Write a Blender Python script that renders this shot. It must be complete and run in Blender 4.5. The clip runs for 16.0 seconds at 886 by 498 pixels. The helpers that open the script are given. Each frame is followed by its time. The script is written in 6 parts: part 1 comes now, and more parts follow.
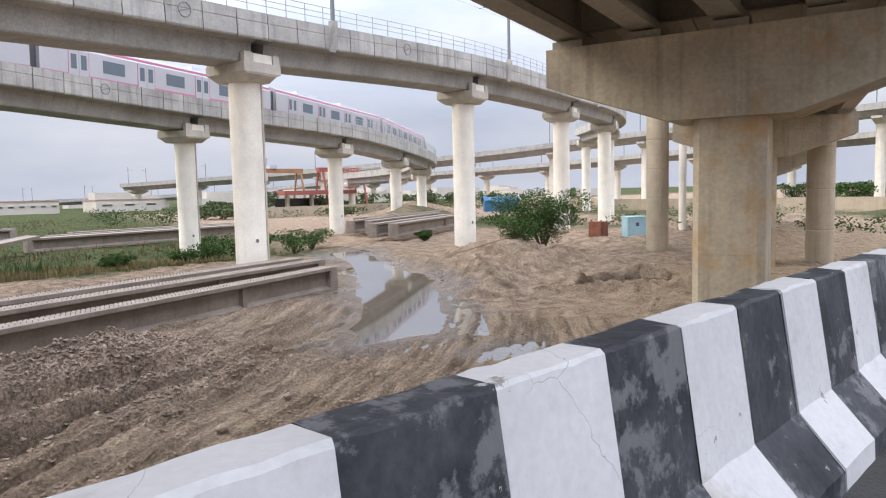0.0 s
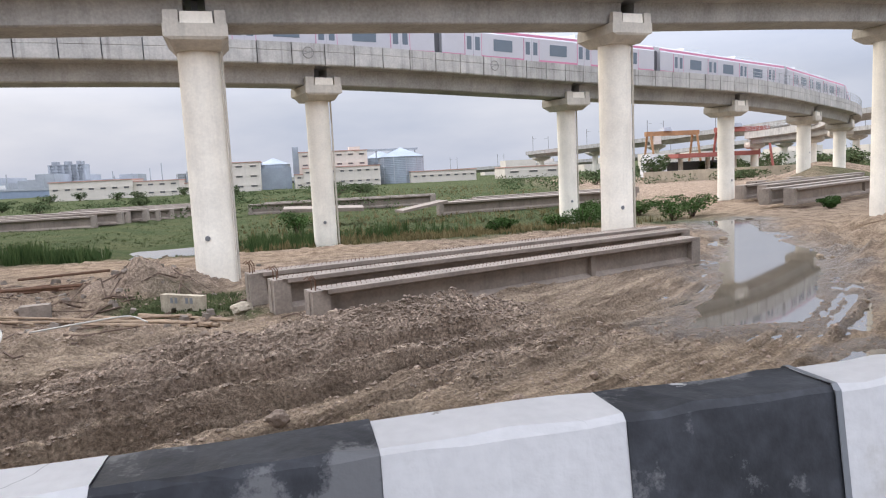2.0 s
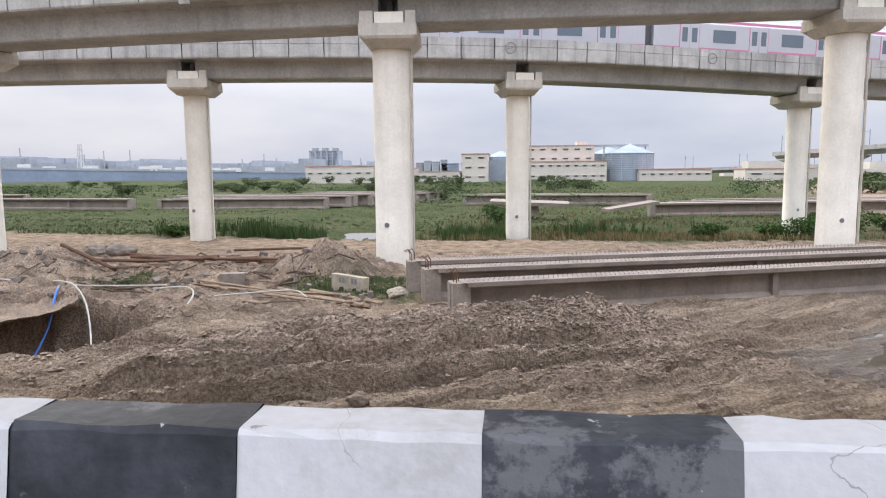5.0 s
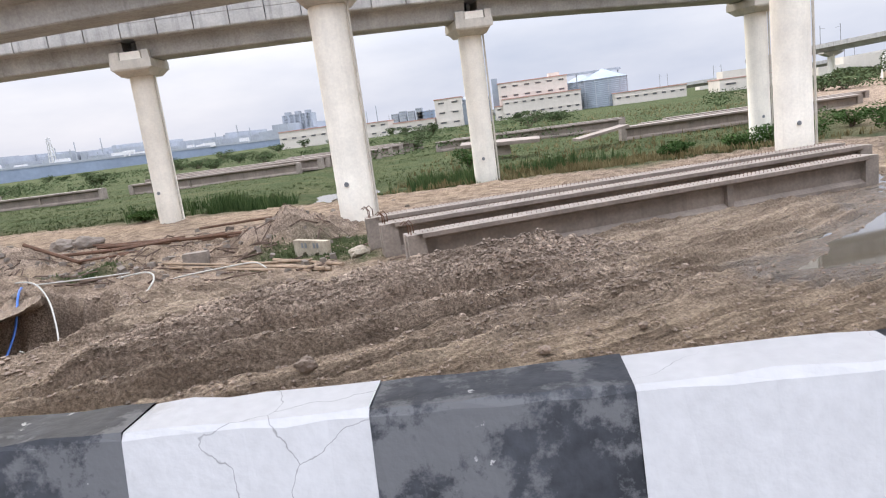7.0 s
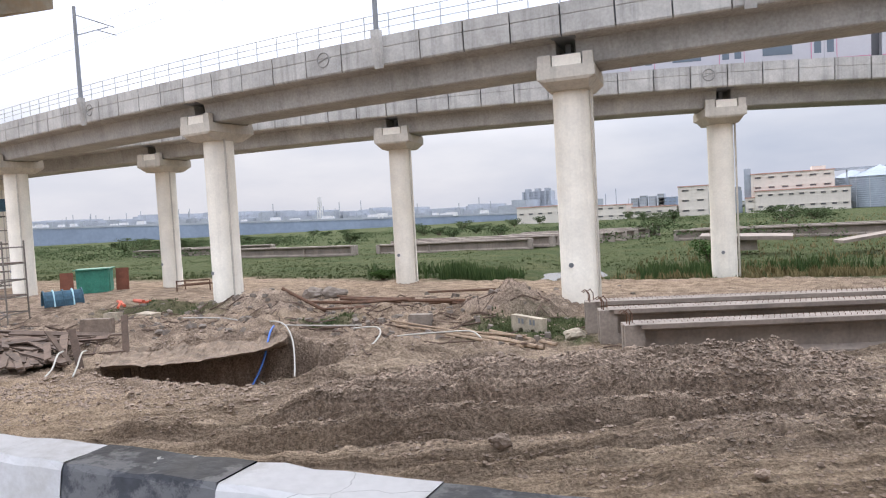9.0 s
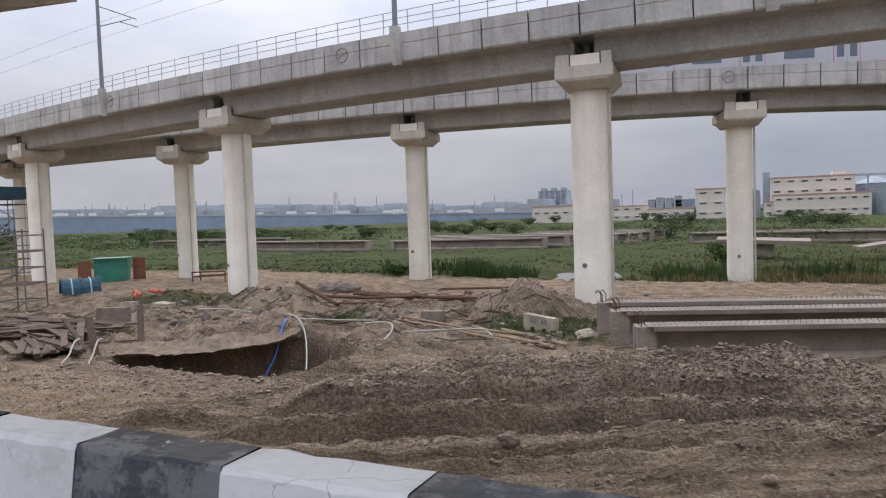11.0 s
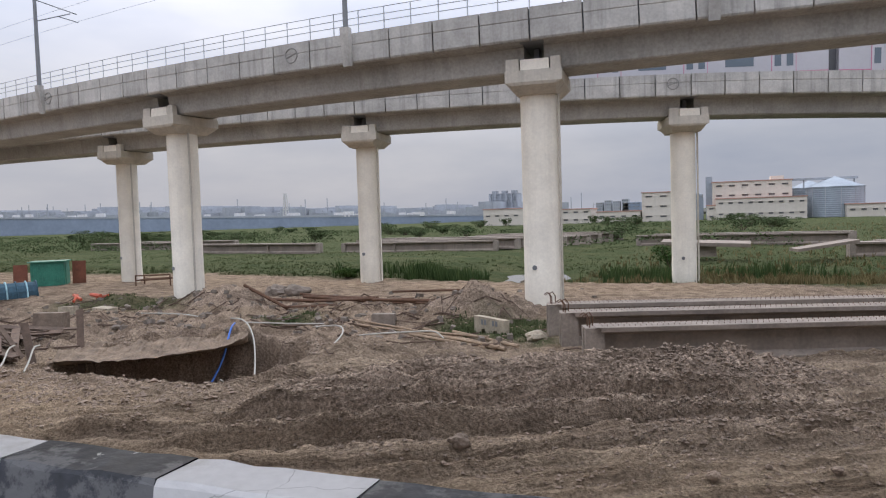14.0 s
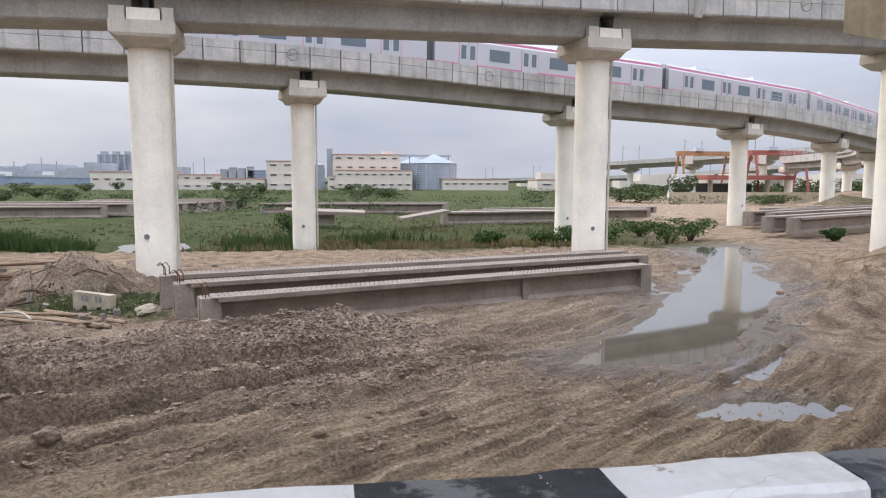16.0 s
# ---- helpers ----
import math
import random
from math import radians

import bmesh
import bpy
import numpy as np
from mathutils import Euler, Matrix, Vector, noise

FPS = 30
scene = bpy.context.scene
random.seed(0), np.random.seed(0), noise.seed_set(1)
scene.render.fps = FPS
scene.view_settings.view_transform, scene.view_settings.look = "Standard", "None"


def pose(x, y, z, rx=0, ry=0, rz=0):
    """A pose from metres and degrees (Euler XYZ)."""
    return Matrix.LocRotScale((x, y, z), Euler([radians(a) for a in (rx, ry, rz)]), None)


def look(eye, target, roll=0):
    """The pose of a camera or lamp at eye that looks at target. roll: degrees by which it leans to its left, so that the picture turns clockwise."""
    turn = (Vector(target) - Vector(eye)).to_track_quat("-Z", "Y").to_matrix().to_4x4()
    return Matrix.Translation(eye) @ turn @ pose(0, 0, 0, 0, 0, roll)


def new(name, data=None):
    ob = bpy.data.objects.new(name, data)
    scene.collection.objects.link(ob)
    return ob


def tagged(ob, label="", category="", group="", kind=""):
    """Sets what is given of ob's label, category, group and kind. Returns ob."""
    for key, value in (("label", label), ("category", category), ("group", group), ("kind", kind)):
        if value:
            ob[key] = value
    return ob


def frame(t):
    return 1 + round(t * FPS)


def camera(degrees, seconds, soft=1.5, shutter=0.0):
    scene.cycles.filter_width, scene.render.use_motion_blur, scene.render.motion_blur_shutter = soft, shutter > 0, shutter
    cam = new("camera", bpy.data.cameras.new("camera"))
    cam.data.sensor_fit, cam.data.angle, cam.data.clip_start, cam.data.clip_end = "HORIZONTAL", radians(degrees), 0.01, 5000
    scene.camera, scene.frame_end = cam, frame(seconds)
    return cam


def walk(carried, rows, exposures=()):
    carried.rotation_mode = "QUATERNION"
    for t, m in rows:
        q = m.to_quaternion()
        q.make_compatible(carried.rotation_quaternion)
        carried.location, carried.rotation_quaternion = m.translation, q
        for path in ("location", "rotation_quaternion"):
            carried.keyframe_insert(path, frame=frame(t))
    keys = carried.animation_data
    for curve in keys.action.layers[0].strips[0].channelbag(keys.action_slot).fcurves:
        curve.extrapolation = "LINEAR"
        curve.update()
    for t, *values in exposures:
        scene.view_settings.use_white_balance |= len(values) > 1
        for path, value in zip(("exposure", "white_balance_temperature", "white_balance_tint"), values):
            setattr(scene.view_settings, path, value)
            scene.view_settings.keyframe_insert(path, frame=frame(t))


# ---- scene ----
cam = camera(65.4, 16.0, soft=1.15)
PATH = [
    (0, (-5.613, -0.246, 4.349), (-4.194, 1.154, 4.182), -1.3),
    (0.5, (-5.117, -0.282, 4.338), (-4.016, 1.383, 4.209), -2.6),
    (1, (-4.64, -0.304, 4.364), (-3.93, 1.562, 4.25), 0.4),
    (1.5, (-3.991, -0.292, 4.468), (-3.295, 1.581, 4.396), -0.6),
    (2, (-3.68, -0.365, 4.369), (-3.234, 1.571, 4.14), -2.8),
    (2.5, (-3.208, -0.382, 4.384), (-2.753, 1.554, 4.166), 0.0),
    (3, (-2.73, -0.387, 4.368), (-2.467, 1.588, 4.193), 2.1),
    (3.5, (-2.259, -0.447, 4.39), (-2.097, 1.529, 4.125), 4.2),
    (4, (-1.791, -0.478, 4.398), (-1.831, 1.513, 4.209), 0.7),
    (6.5, (-0.529, -0.362, 4.35), (-0.816, 1.587, 4.008), -1.1),
    (7, (-0.135, -0.35, 4.385), (-0.316, 1.606, 4.009), -7.7),
    (7.5, (0.0, -0.275, 4.428), (-0.433, 1.632, 4.008), -7.2),
    (8, (0.128, -0.301, 4.434), (-0.7, 1.509, 4.233), -0.7),
    (8.5, (0.16, -0.346, 4.45), (-0.639, 1.481, 4.299), -2.8),
    (9, (0.153, -0.334, 4.429), (-0.642, 1.499, 4.336), -3.2),
    (11.5, (0.211, -0.377, 4.441), (-0.659, 1.42, 4.333), -0.8),
    (12, (0.165, -0.369, 4.45), (-0.83, 1.363, 4.349), -0.8),
    (12.5, (0.195, -0.364, 4.446), (-0.904, 1.303, 4.334), -0.5),
    (13, (0.215, -0.387, 4.44), (-0.875, 1.286, 4.332), -0.5),
    (13.5, (0.226, -0.368, 4.438), (-0.683, 1.411, 4.335), -1.0),
    (14, (0.214, -0.35, 4.436), (-0.49, 1.52, 4.339), -1.8),
    (14.5, (0.247, -0.358, 4.433), (-0.37, 1.542, 4.336), -3.0),
    (15, (0.283, -0.338, 4.429), (-0.179, 1.605, 4.338), -2.3),
    (15.5, (0.298, -0.325, 4.424), (0.186, 1.665, 4.263), -1.2),
    (16, (0.457, -0.286, 4.443), (0.794, 1.675, 4.238), 0.2),
]
walk(cam, [(t, look(eye, target, roll)) for t, eye, target, roll in PATH],
     [(0, 0.12), (4, 0.12), (6.3, 0.32), (7.5, 0.36), (8.2, 0.26), (9.2, 0.14), (11.3, -0.5), (12.5, -0.32), (14, -0.42), (15, -0.38), (16, 0.02)])

# ---- world, sun ----
SUN_EL, SUN_AZ = 34.0, 38.0          # degrees; azimuth measured from +y towards -x
world = bpy.data.worlds.new("overcast_sky")
scene.world = world
world.use_nodes = True
wn, wl = world.node_tree.nodes, world.node_tree.links
wn.clear()
w_out = wn.new("ShaderNodeOutputWorld")
w_bg = wn.new("ShaderNodeBackground")
w_bg.inputs["Strength"].default_value = 0.12
w_sky = wn.new("ShaderNodeTexSky")
w_sky.sky_type = "NISHITA"
w_sky.sun_disc = False
w_sky.sun_elevation = radians(SUN_EL)
w_sky.sun_rotation = radians(-SUN_AZ)
w_sky.dust_density = 3.0
w_tc = wn.new("ShaderNodeTexCoord")
w_map = wn.new("ShaderNodeMapping")
w_map.inputs["Scale"].default_value = (1.0, 1.0, 3.2)
w_noise = wn.new("ShaderNodeTexNoise")
w_noise.inputs["Scale"].default_value = 2.1
w_noise.inputs["Detail"].default_value = 6.0
w_noise.inputs["Roughness"].default_value = 0.55
w_ramp = wn.new("ShaderNodeValToRGB")
w_ramp.color_ramp.elements[0].position = 0.30
w_ramp.color_ramp.elements[0].color = (4.55, 5.05, 6.4, 1)
w_ramp.color_ramp.elements[1].position = 0.72
w_ramp.color_ramp.elements[1].color = (7.4, 7.5, 8.25, 1)
w_mix = wn.new("ShaderNodeMix")
w_mix.data_type = "RGBA"
w_mix.inputs[0].default_value = 0.93
wl.new(w_tc.outputs["Generated"], w_map.inputs["Vector"])
wl.new(w_map.outputs["Vector"], w_noise.inputs["Vector"])
wl.new(w_noise.outputs["Fac"], w_ramp.inputs["Fac"])
wl.new(w_sky.outputs["Color"], w_mix.inputs[6])
w_sep = wn.new("ShaderNodeSeparateXYZ")
w_gain = wn.new("ShaderNodeMapRange")
w_gain.inputs[1].default_value, w_gain.inputs[2].default_value = 0.10, 1.0
w_gain.inputs[3].default_value, w_gain.inputs[4].default_value = 0.84, 4.7
w_mul = wn.new("ShaderNodeMix")
w_mul.data_type, w_mul.blend_type = "RGBA", "MULTIPLY"
w_mul.inputs[0].default_value = 1.0
wl.new(w_tc.outputs["Generated"], w_sep.inputs["Vector"])
wl.new(w_sep.outputs["Z"], w_gain.inputs[0])
wl.new(w_ramp.outputs["Color"], w_mul.inputs[6])
wl.new(w_gain.outputs[0], w_mul.inputs[7])
wl.new(w_mul.outputs[2], w_mix.inputs[7])
wl.new(w_mix.outputs[2], w_bg.inputs["Color"])
wl.new(w_bg.outputs["Background"], w_out.inputs["Surface"])

sun = new("sun", bpy.data.lights.new("sun", "SUN"))
sun.data.energy = 2.1
sun.data.angle = radians(25)
sun.data.color = (1.0, 0.89, 0.74)
_az = radians(SUN_AZ)
sun.matrix_world = look((-math.sin(_az) * 50, math.cos(_az) * 50, 50 * math.tan(radians(SUN_EL))), (0, 0, 0))


# ---- materials ----
def mat(name, base, rough=0.85, var=0.25, scale=1.5, fine=25.0, bump=0.15, metal=0.0, tint=None, rand=0.0, spec=0.4,
        streak=0.0, stain=None, stain_amt=0.0, stain_scale=0.6, chip=None, chip_at=0.66, crack=None, stain_from=0.52, stain_width=0.13):
    """A surface with two scales of variation, relief, optional vertical streaks, stains and a per-object shift."""
    m = bpy.data.materials.new(name)
    m.use_nodes = True
    n, l = m.node_tree.nodes, m.node_tree.links
    p = n["Principled BSDF"]
    p.inputs["Roughness"].default_value = rough
    p.inputs["Metallic"].default_value = metal
    p.inputs["Specular IOR Level"].default_value = spec
    tc = n.new("ShaderNodeNewGeometry")
    big = n.new("ShaderNodeTexNoise")
    big.inputs["Scale"].default_value = scale
    big.inputs["Detail"].default_value = 5
    big.inputs["Roughness"].default_value = 0.6
    sml = n.new("ShaderNodeTexNoise")
    sml.inputs["Scale"].default_value = fine
    sml.inputs["Detail"].default_value = 4
    l.new(tc.outputs["Position"], big.inputs["Vector"])
    l.new(tc.outputs["Position"], sml.inputs["Vector"])
    ramp = n.new("ShaderNodeValToRGB")
    e = ramp.color_ramp.elements
    t = tint or base
    e[0].position, e[1].position = 0.3, 0.7
    e[0].color = (*[c * (1 - var) for c in base], 1)
    e[1].color = (*[min(1, c * (1 + var * 0.6)) for c in t], 1)
    l.new(big.outputs["Fac"], ramp.inputs["Fac"])
    mul = n.new("ShaderNodeMix")
    mul.data_type, mul.blend_type = "RGBA", "MULTIPLY"
    mul.inputs[0].default_value = 1.0
    r2 = n.new("ShaderNodeMapRange")
    r2.inputs[1].default_value, r2.inputs[2].default_value = 0.3, 0.7
    r2.inputs[3].default_value, r2.inputs[4].default_value = 1 - var * 0.6, 1 + var * 0.25
    l.new(sml.outputs["Fac"], r2.inputs[0])
    l.new(ramp.outputs["Color"], mul.inputs[6])
    l.new(r2.outputs[0], mul.inputs[7])
    col = mul.outputs[2]
    if streak:
        mp = n.new("ShaderNodeMapping")
        mp.inputs["Scale"].default_value = (2.6, 2.6, 0.12)
        sn = n.new("ShaderNodeTexNoise")
        sn.inputs["Scale"].default_value = 1.0
        sn.inputs["Detail"].default_value = 6
        sn.inputs["Roughness"].default_value = 0.65
        l.new(tc.outputs["Position"], mp.inputs["Vector"])
        l.new(mp.outputs["Vector"], sn.inputs["Vector"])
        sr = n.new("ShaderNodeMapRange")
        sr.inputs[1].default_value, sr.inputs[2].default_value = 0.5, 0.72
        sr.inputs[3].default_value, sr.inputs[4].default_value = 1.0, 1 - streak
        l.new(sn.outputs["Fac"], sr.inputs[0])
        m2 = n.new("ShaderNodeMix")
        m2.data_type, m2.blend_type = "RGBA", "MULTIPLY"
        m2.inputs[0].default_value = 1.0
        l.new(col, m2.inputs[6])
        l.new(sr.outputs[0], m2.inputs[7])
        col = m2.outputs[2]
    if stain:
        st = n.new("ShaderNodeTexNoise")
        st.inputs["Scale"].default_value = stain_scale
        st.inputs["Detail"].default_value = 8
        st.inputs["Roughness"].default_value = 0.7
        l.new(tc.outputs["Position"], st.inputs["Vector"])
        sr = n.new("ShaderNodeMapRange")
        sr.inputs[1].default_value, sr.inputs[2].default_value = stain_from, stain_from + stain_width
        sr.inputs[3].default_value, sr.inputs[4].default_value = 0.0, stain_amt
        l.new(st.outputs["Fac"], sr.inputs[0])
        m3 = n.new("ShaderNodeMix")
        m3.data_type = "RGBA"
        l.new(sr.outputs[0], m3.inputs[0])
        l.new(col, m3.inputs[6])
        m3.inputs[7].default_value = (*stain, 1)
        col = m3.outputs[2]
    if chip:
        ct = n.new("ShaderNodeTexNoise")
        ct.inputs["Scale"].default_value = 7.0
        ct.inputs["Detail"].default_value = 7
        ct.inputs["Roughness"].default_value = 0.62
        l.new(tc.outputs["Position"], ct.inputs["Vector"])
        cr = n.new("ShaderNodeMapRange")
        cr.inputs[1].default_value, cr.inputs[2].default_value = chip_at, chip_at + 0.012
        l.new(ct.outputs["Fac"], cr.inputs[0])
        m5 = n.new("ShaderNodeMix")
        m5.data_type = "RGBA"
        l.new(cr.outputs[0], m5.inputs[0])
        l.new(col, m5.inputs[6])
        m5.inputs[7].default_value = (*chip, 1)
        col = m5.outputs[2]
    if crack:
        wa = n.new("ShaderNodeMix")
        wa.data_type, wa.blend_type = "RGBA", "ADD"
        wa.inputs[0].default_value = 0.16
        wn2 = n.new("ShaderNodeTexNoise")
        wn2.inputs["Scale"].default_value, wn2.inputs["Detail"].default_value = 5.0, 5
        l.new(tc.outputs["Position"], wn2.inputs["Vector"])
        l.new(tc.outputs["Position"], wa.inputs[6])
        l.new(wn2.outputs["Color"], wa.inputs[7])
        vo = n.new("ShaderNodeTexVoronoi")
        vo.feature = "DISTANCE_TO_EDGE"
        vo.inputs["Scale"].default_value = 1.9
        l.new(wa.outputs[2], vo.inputs["Vector"])
        vr = n.new("ShaderNodeMapRange")
        vr.inputs[1].default_value, vr.inputs[2].default_value = 0.0006, 0.0026
        vr.inputs[3].default_value, vr.inputs[4].default_value = 0.6, 0.0
        l.new(vo.outputs["Distance"], vr.inputs[0])
        gate = n.new("ShaderNodeMapRange")
        gate.inputs[1].default_value, gate.inputs[2].default_value = 0.49, 0.57
        l.new(big.outputs["Fac"], gate.inputs[0])
        gm_ = n.new("ShaderNodeMath")
        gm_.operation = "MULTIPLY"
        l.new(vr.outputs[0], gm_.inputs[0])
        l.new(gate.outputs[0], gm_.inputs[1])
        m6 = n.new("ShaderNodeMix")
        m6.data_type = "RGBA"
        l.new(gm_.outputs[0], m6.inputs[0])
        l.new(col, m6.inputs[6])
        m6.inputs[7].default_value = (*crack, 1)
        col = m6.outputs[2]
    if rand:
        oi = n.new("ShaderNodeObjectInfo")
        rr = n.new("ShaderNodeMapRange")
        rr.inputs[3].default_value, rr.inputs[4].default_value = 1 - rand, 1 + rand
        l.new(oi.outputs["Random"], rr.inputs[0])
        m4 = n.new("ShaderNodeMix")
        m4.data_type, m4.blend_type = "RGBA", "MULTIPLY"
        m4.inputs[0].default_value = 1.0
        l.new(col, m4.inputs[6])
        l.new(rr.outputs[0], m4.inputs[7])
        col = m4.outputs[2]
    l.new(col, p.inputs["Base Color"])
    if bump:
        bp = n.new("ShaderNodeBump")
        bp.inputs["Strength"].default_value = bump
        bp.inputs["Distance"].default_value = 0.03
        add = n.new("ShaderNodeMath")
        add.operation = "ADD"
        l.new(big.outputs["Fac"], add.inputs[0])
        l.new(sml.outputs["Fac"], add.inputs[1])
        l.new(add.outputs[0], bp.inputs["Height"])
        l.new(bp.outputs["Normal"], p.inputs["Normal"])
    return m


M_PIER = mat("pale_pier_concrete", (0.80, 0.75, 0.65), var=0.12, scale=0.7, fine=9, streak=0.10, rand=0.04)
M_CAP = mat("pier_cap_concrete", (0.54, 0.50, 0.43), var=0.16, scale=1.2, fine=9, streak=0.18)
M_GIRDER = mat("girder_concrete", (0.39, 0.376, 0.348), var=0.24, scale=0.5, fine=8, streak=0.2)
M_PANEL = mat("parapet_panel_concrete", (0.45, 0.435, 0.405), var=0.22, scale=0.9, fine=9, streak=0.4, rand=0.11)
M_EMBLEM = mat("grey_emblem_paint", (0.27, 0.265, 0.25), var=0.2, bump=0.0)
M_STEEL = mat("galvanised_steel", (0.45, 0.47, 0.48), rough=0.5, var=0.1, metal=0.6, bump=0.0)
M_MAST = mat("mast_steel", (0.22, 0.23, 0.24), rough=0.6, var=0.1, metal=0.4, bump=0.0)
M_FLY = mat("flyover_concrete", (0.46, 0.40, 0.30), var=0.24, scale=0.6, fine=10, streak=0.3, stain=(0.40, 0.24, 0.10), stain_amt=0.75, stain_scale=0.45)
M_FLYGIRDER = mat("flyover_girder_concrete", (0.36, 0.33, 0.27), var=0.2, scale=0.7, fine=10, streak=0.15)
M_WHITE = mat("white_barrier_paint", (0.60, 0.59, 0.58), rough=0.75, var=0.10, scale=1.4, fine=34, bump=0.10, stain=(0.36, 0.33, 0.28), stain_amt=0.7, stain_scale=1.6, stain_from=0.545, chip=(0.30, 0.28, 0.25), chip_at=0.665, crack=(0.13, 0.12, 0.11))
M_BLACK = mat("black_barrier_paint", (0.018, 0.020, 0.025), rough=0.66, var=0.5, scale=3.0, fine=30, bump=0.14, tint=(0.05, 0.053, 0.060), stain=(0.15, 0.15, 0.152), stain_amt=0.9, stain_scale=3.6, stain_from=0.52, stain_width=0.05, chip=(0.45, 0.44, 0.42), chip_at=0.66)
M_ASPHALT = mat("road_asphalt", (0.07, 0.068, 0.065), rough=0.9, var=0.25, scale=1, fine=60, bump=0.4)
M_BEAM = mat("precast_beam_concrete", (0.26, 0.215, 0.178), var=0.25, scale=0.8, fine=10, streak=0.2, rand=0.08)
M_BEAMTOP = mat("beam_flange_concrete", (0.29, 0.245, 0.205), var=0.25, scale=1.5, fine=12)
M_REBAR = mat("rusty_rebar", (0.14, 0.075, 0.045), rough=0.85, var=0.35, scale=4, fine=20)
M_CREAM = mat("cream_render_wall", (0.60, 0.55, 0.48), var=0.08, scale=0.08, fine=1.2, bump=0.0, streak=0.06)
M_RED = mat("red_painted_trim", (0.31, 0.10, 0.08), var=0.15, scale=0.3, fine=3, bump=0.0)
M_SILO = mat("corrugated_silo_steel", (0.30, 0.34, 0.38), rough=0.7, var=0.15, scale=0.2, fine=2, metal=0.1, bump=0.0)
M_DARKGLASS = mat("dark_window", (0.10, 0.10, 0.105), rough=0.3, var=0.1, bump=0.0)
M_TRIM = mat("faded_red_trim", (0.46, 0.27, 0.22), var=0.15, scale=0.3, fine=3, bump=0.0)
# window dark lifted for far walls: the haze is in the colour
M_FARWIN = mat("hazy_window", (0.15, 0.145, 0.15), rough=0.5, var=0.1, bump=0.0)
# far greys: distance haze is mixed into these paler, bluer base colours
M_HAZEGREY = mat("hazed_far_grey", (0.36, 0.38, 0.41), var=0.15, scale=0.05, fine=0.6, bump=0.0)
M_HAZEBLUE = mat("hazed_blue_grey_wall", (0.25, 0.30, 0.38), var=0.15, scale=0.05, fine=0.5, bump=0.0)
M_ORANGE = mat("orange_crane_paint", (0.36, 0.20, 0.10), var=0.2, scale=0.6, fine=4, bump=0.0)
M_TREAD = mat("rail_ballast_deck", (0.2, 0.19, 0.18), var=0.2, scale=1, fine=10)
M_TRAIN = mat("stainless_train_side", (0.50, 0.49, 0.51), rough=0.35, var=0.05, scale=0.4, fine=6, metal=0.35, bump=0.0)
M_PINK = mat("magenta_train_stripe", (0.55, 0.20, 0.30), rough=0.4, var=0.06, bump=0.0)
M_TRAINGLASS = mat("tinted_train_window", (0.12, 0.15, 0.18), rough=0.15, var=0.05, bump=0.0, spec=0.6)
M_TARP = mat("blue_tarpaulin", (0.04, 0.15, 0.29), rough=0.6, var=0.25, scale=1.2, fine=6)
M_CABIN = mat("pale_blue_cabin_sheet", (0.36, 0.56, 0.62), rough=0.6, var=0.12, scale=1.0, fine=8)
M_RUSTSHEET = mat("rusted_sheet", (0.20, 0.075, 0.045), rough=0.8, var=0.3, scale=2, fine=12)
M_GREENSHEET = mat("green_painted_sheet", (0.05, 0.24, 0.17), rough=0.6, var=0.25, scale=1.5, fine=8)
M_BLUEFORM = mat("blue_painted_formwork", (0.035, 0.09, 0.13), rough=0.65, var=0.3, scale=2, fine=8)
M_FORMCOL = mat("brown_wrapped_column", (0.33, 0.25, 0.17), var=0.22, scale=1.0, fine=14, streak=0.2)
M_SCAFF = mat("dull_scaffold_tube", (0.20, 0.175, 0.15), rough=0.7, var=0.25, scale=2, fine=9, metal=0.2, bump=0.0)
M_ROUNDCOL = mat("tan_column_concrete", (0.44, 0.37, 0.27), var=0.15, scale=0.8, fine=10, streak=0.25)
M_WOOD = mat("weathered_timber", (0.125, 0.084, 0.06), var=0.4, scale=3, fine=20, rand=0.3)
M_PALEWOOD = mat("pale_timber", (0.29, 0.21, 0.14), var=0.3, scale=3, fine=20, rand=0.2)
M_HOSE = mat("white_plastic_hose", (0.42, 0.40, 0.35), rough=0.5, var=0.1, bump=0.0)
M_BLUEHOSE = mat("blue_plastic_pipe", (0.05, 0.15, 0.50), rough=0.4, var=0.1, bump=0.0)
M_ORANGEPIPE = mat("orange_red_plastic", (0.55, 0.10, 0.05), rough=0.5, var=0.1, bump=0.0)
M_BLOCK = mat("cream_concrete_block", (0.42, 0.36, 0.27), var=0.35, scale=3, fine=14, rand=0.1, streak=0.3)
M_STONE = mat("grey_rubble_stone", (0.23, 0.19, 0.155), var=0.3, scale=3, fine=14, rand=0.2)
M_CLOD = mat("soil_clod", (0.29, 0.222, 0.17), rough=0.95, var=0.35, scale=4, fine=22, bump=0.4, rand=0.2)
M_SAND = mat("sandy_clod", (0.30, 0.23, 0.16), rough=0.95, var=0.3, scale=4, fine=22, bump=0.4, rand=0.2)
M_SOIL = mat("dry_soil_crust", (0.245, 0.182, 0.128), rough=0.95, var=0.5, scale=2.0, fine=16, bump=0.9, stain=(0.15, 0.112, 0.082), stain_amt=0.7, stain_scale=1.6)
M_WATER = mat("muddy_water", (0.10, 0.085, 0.065), rough=0.04, var=0.15, scale=0.4, fine=3, bump=0.0, spec=0.9)


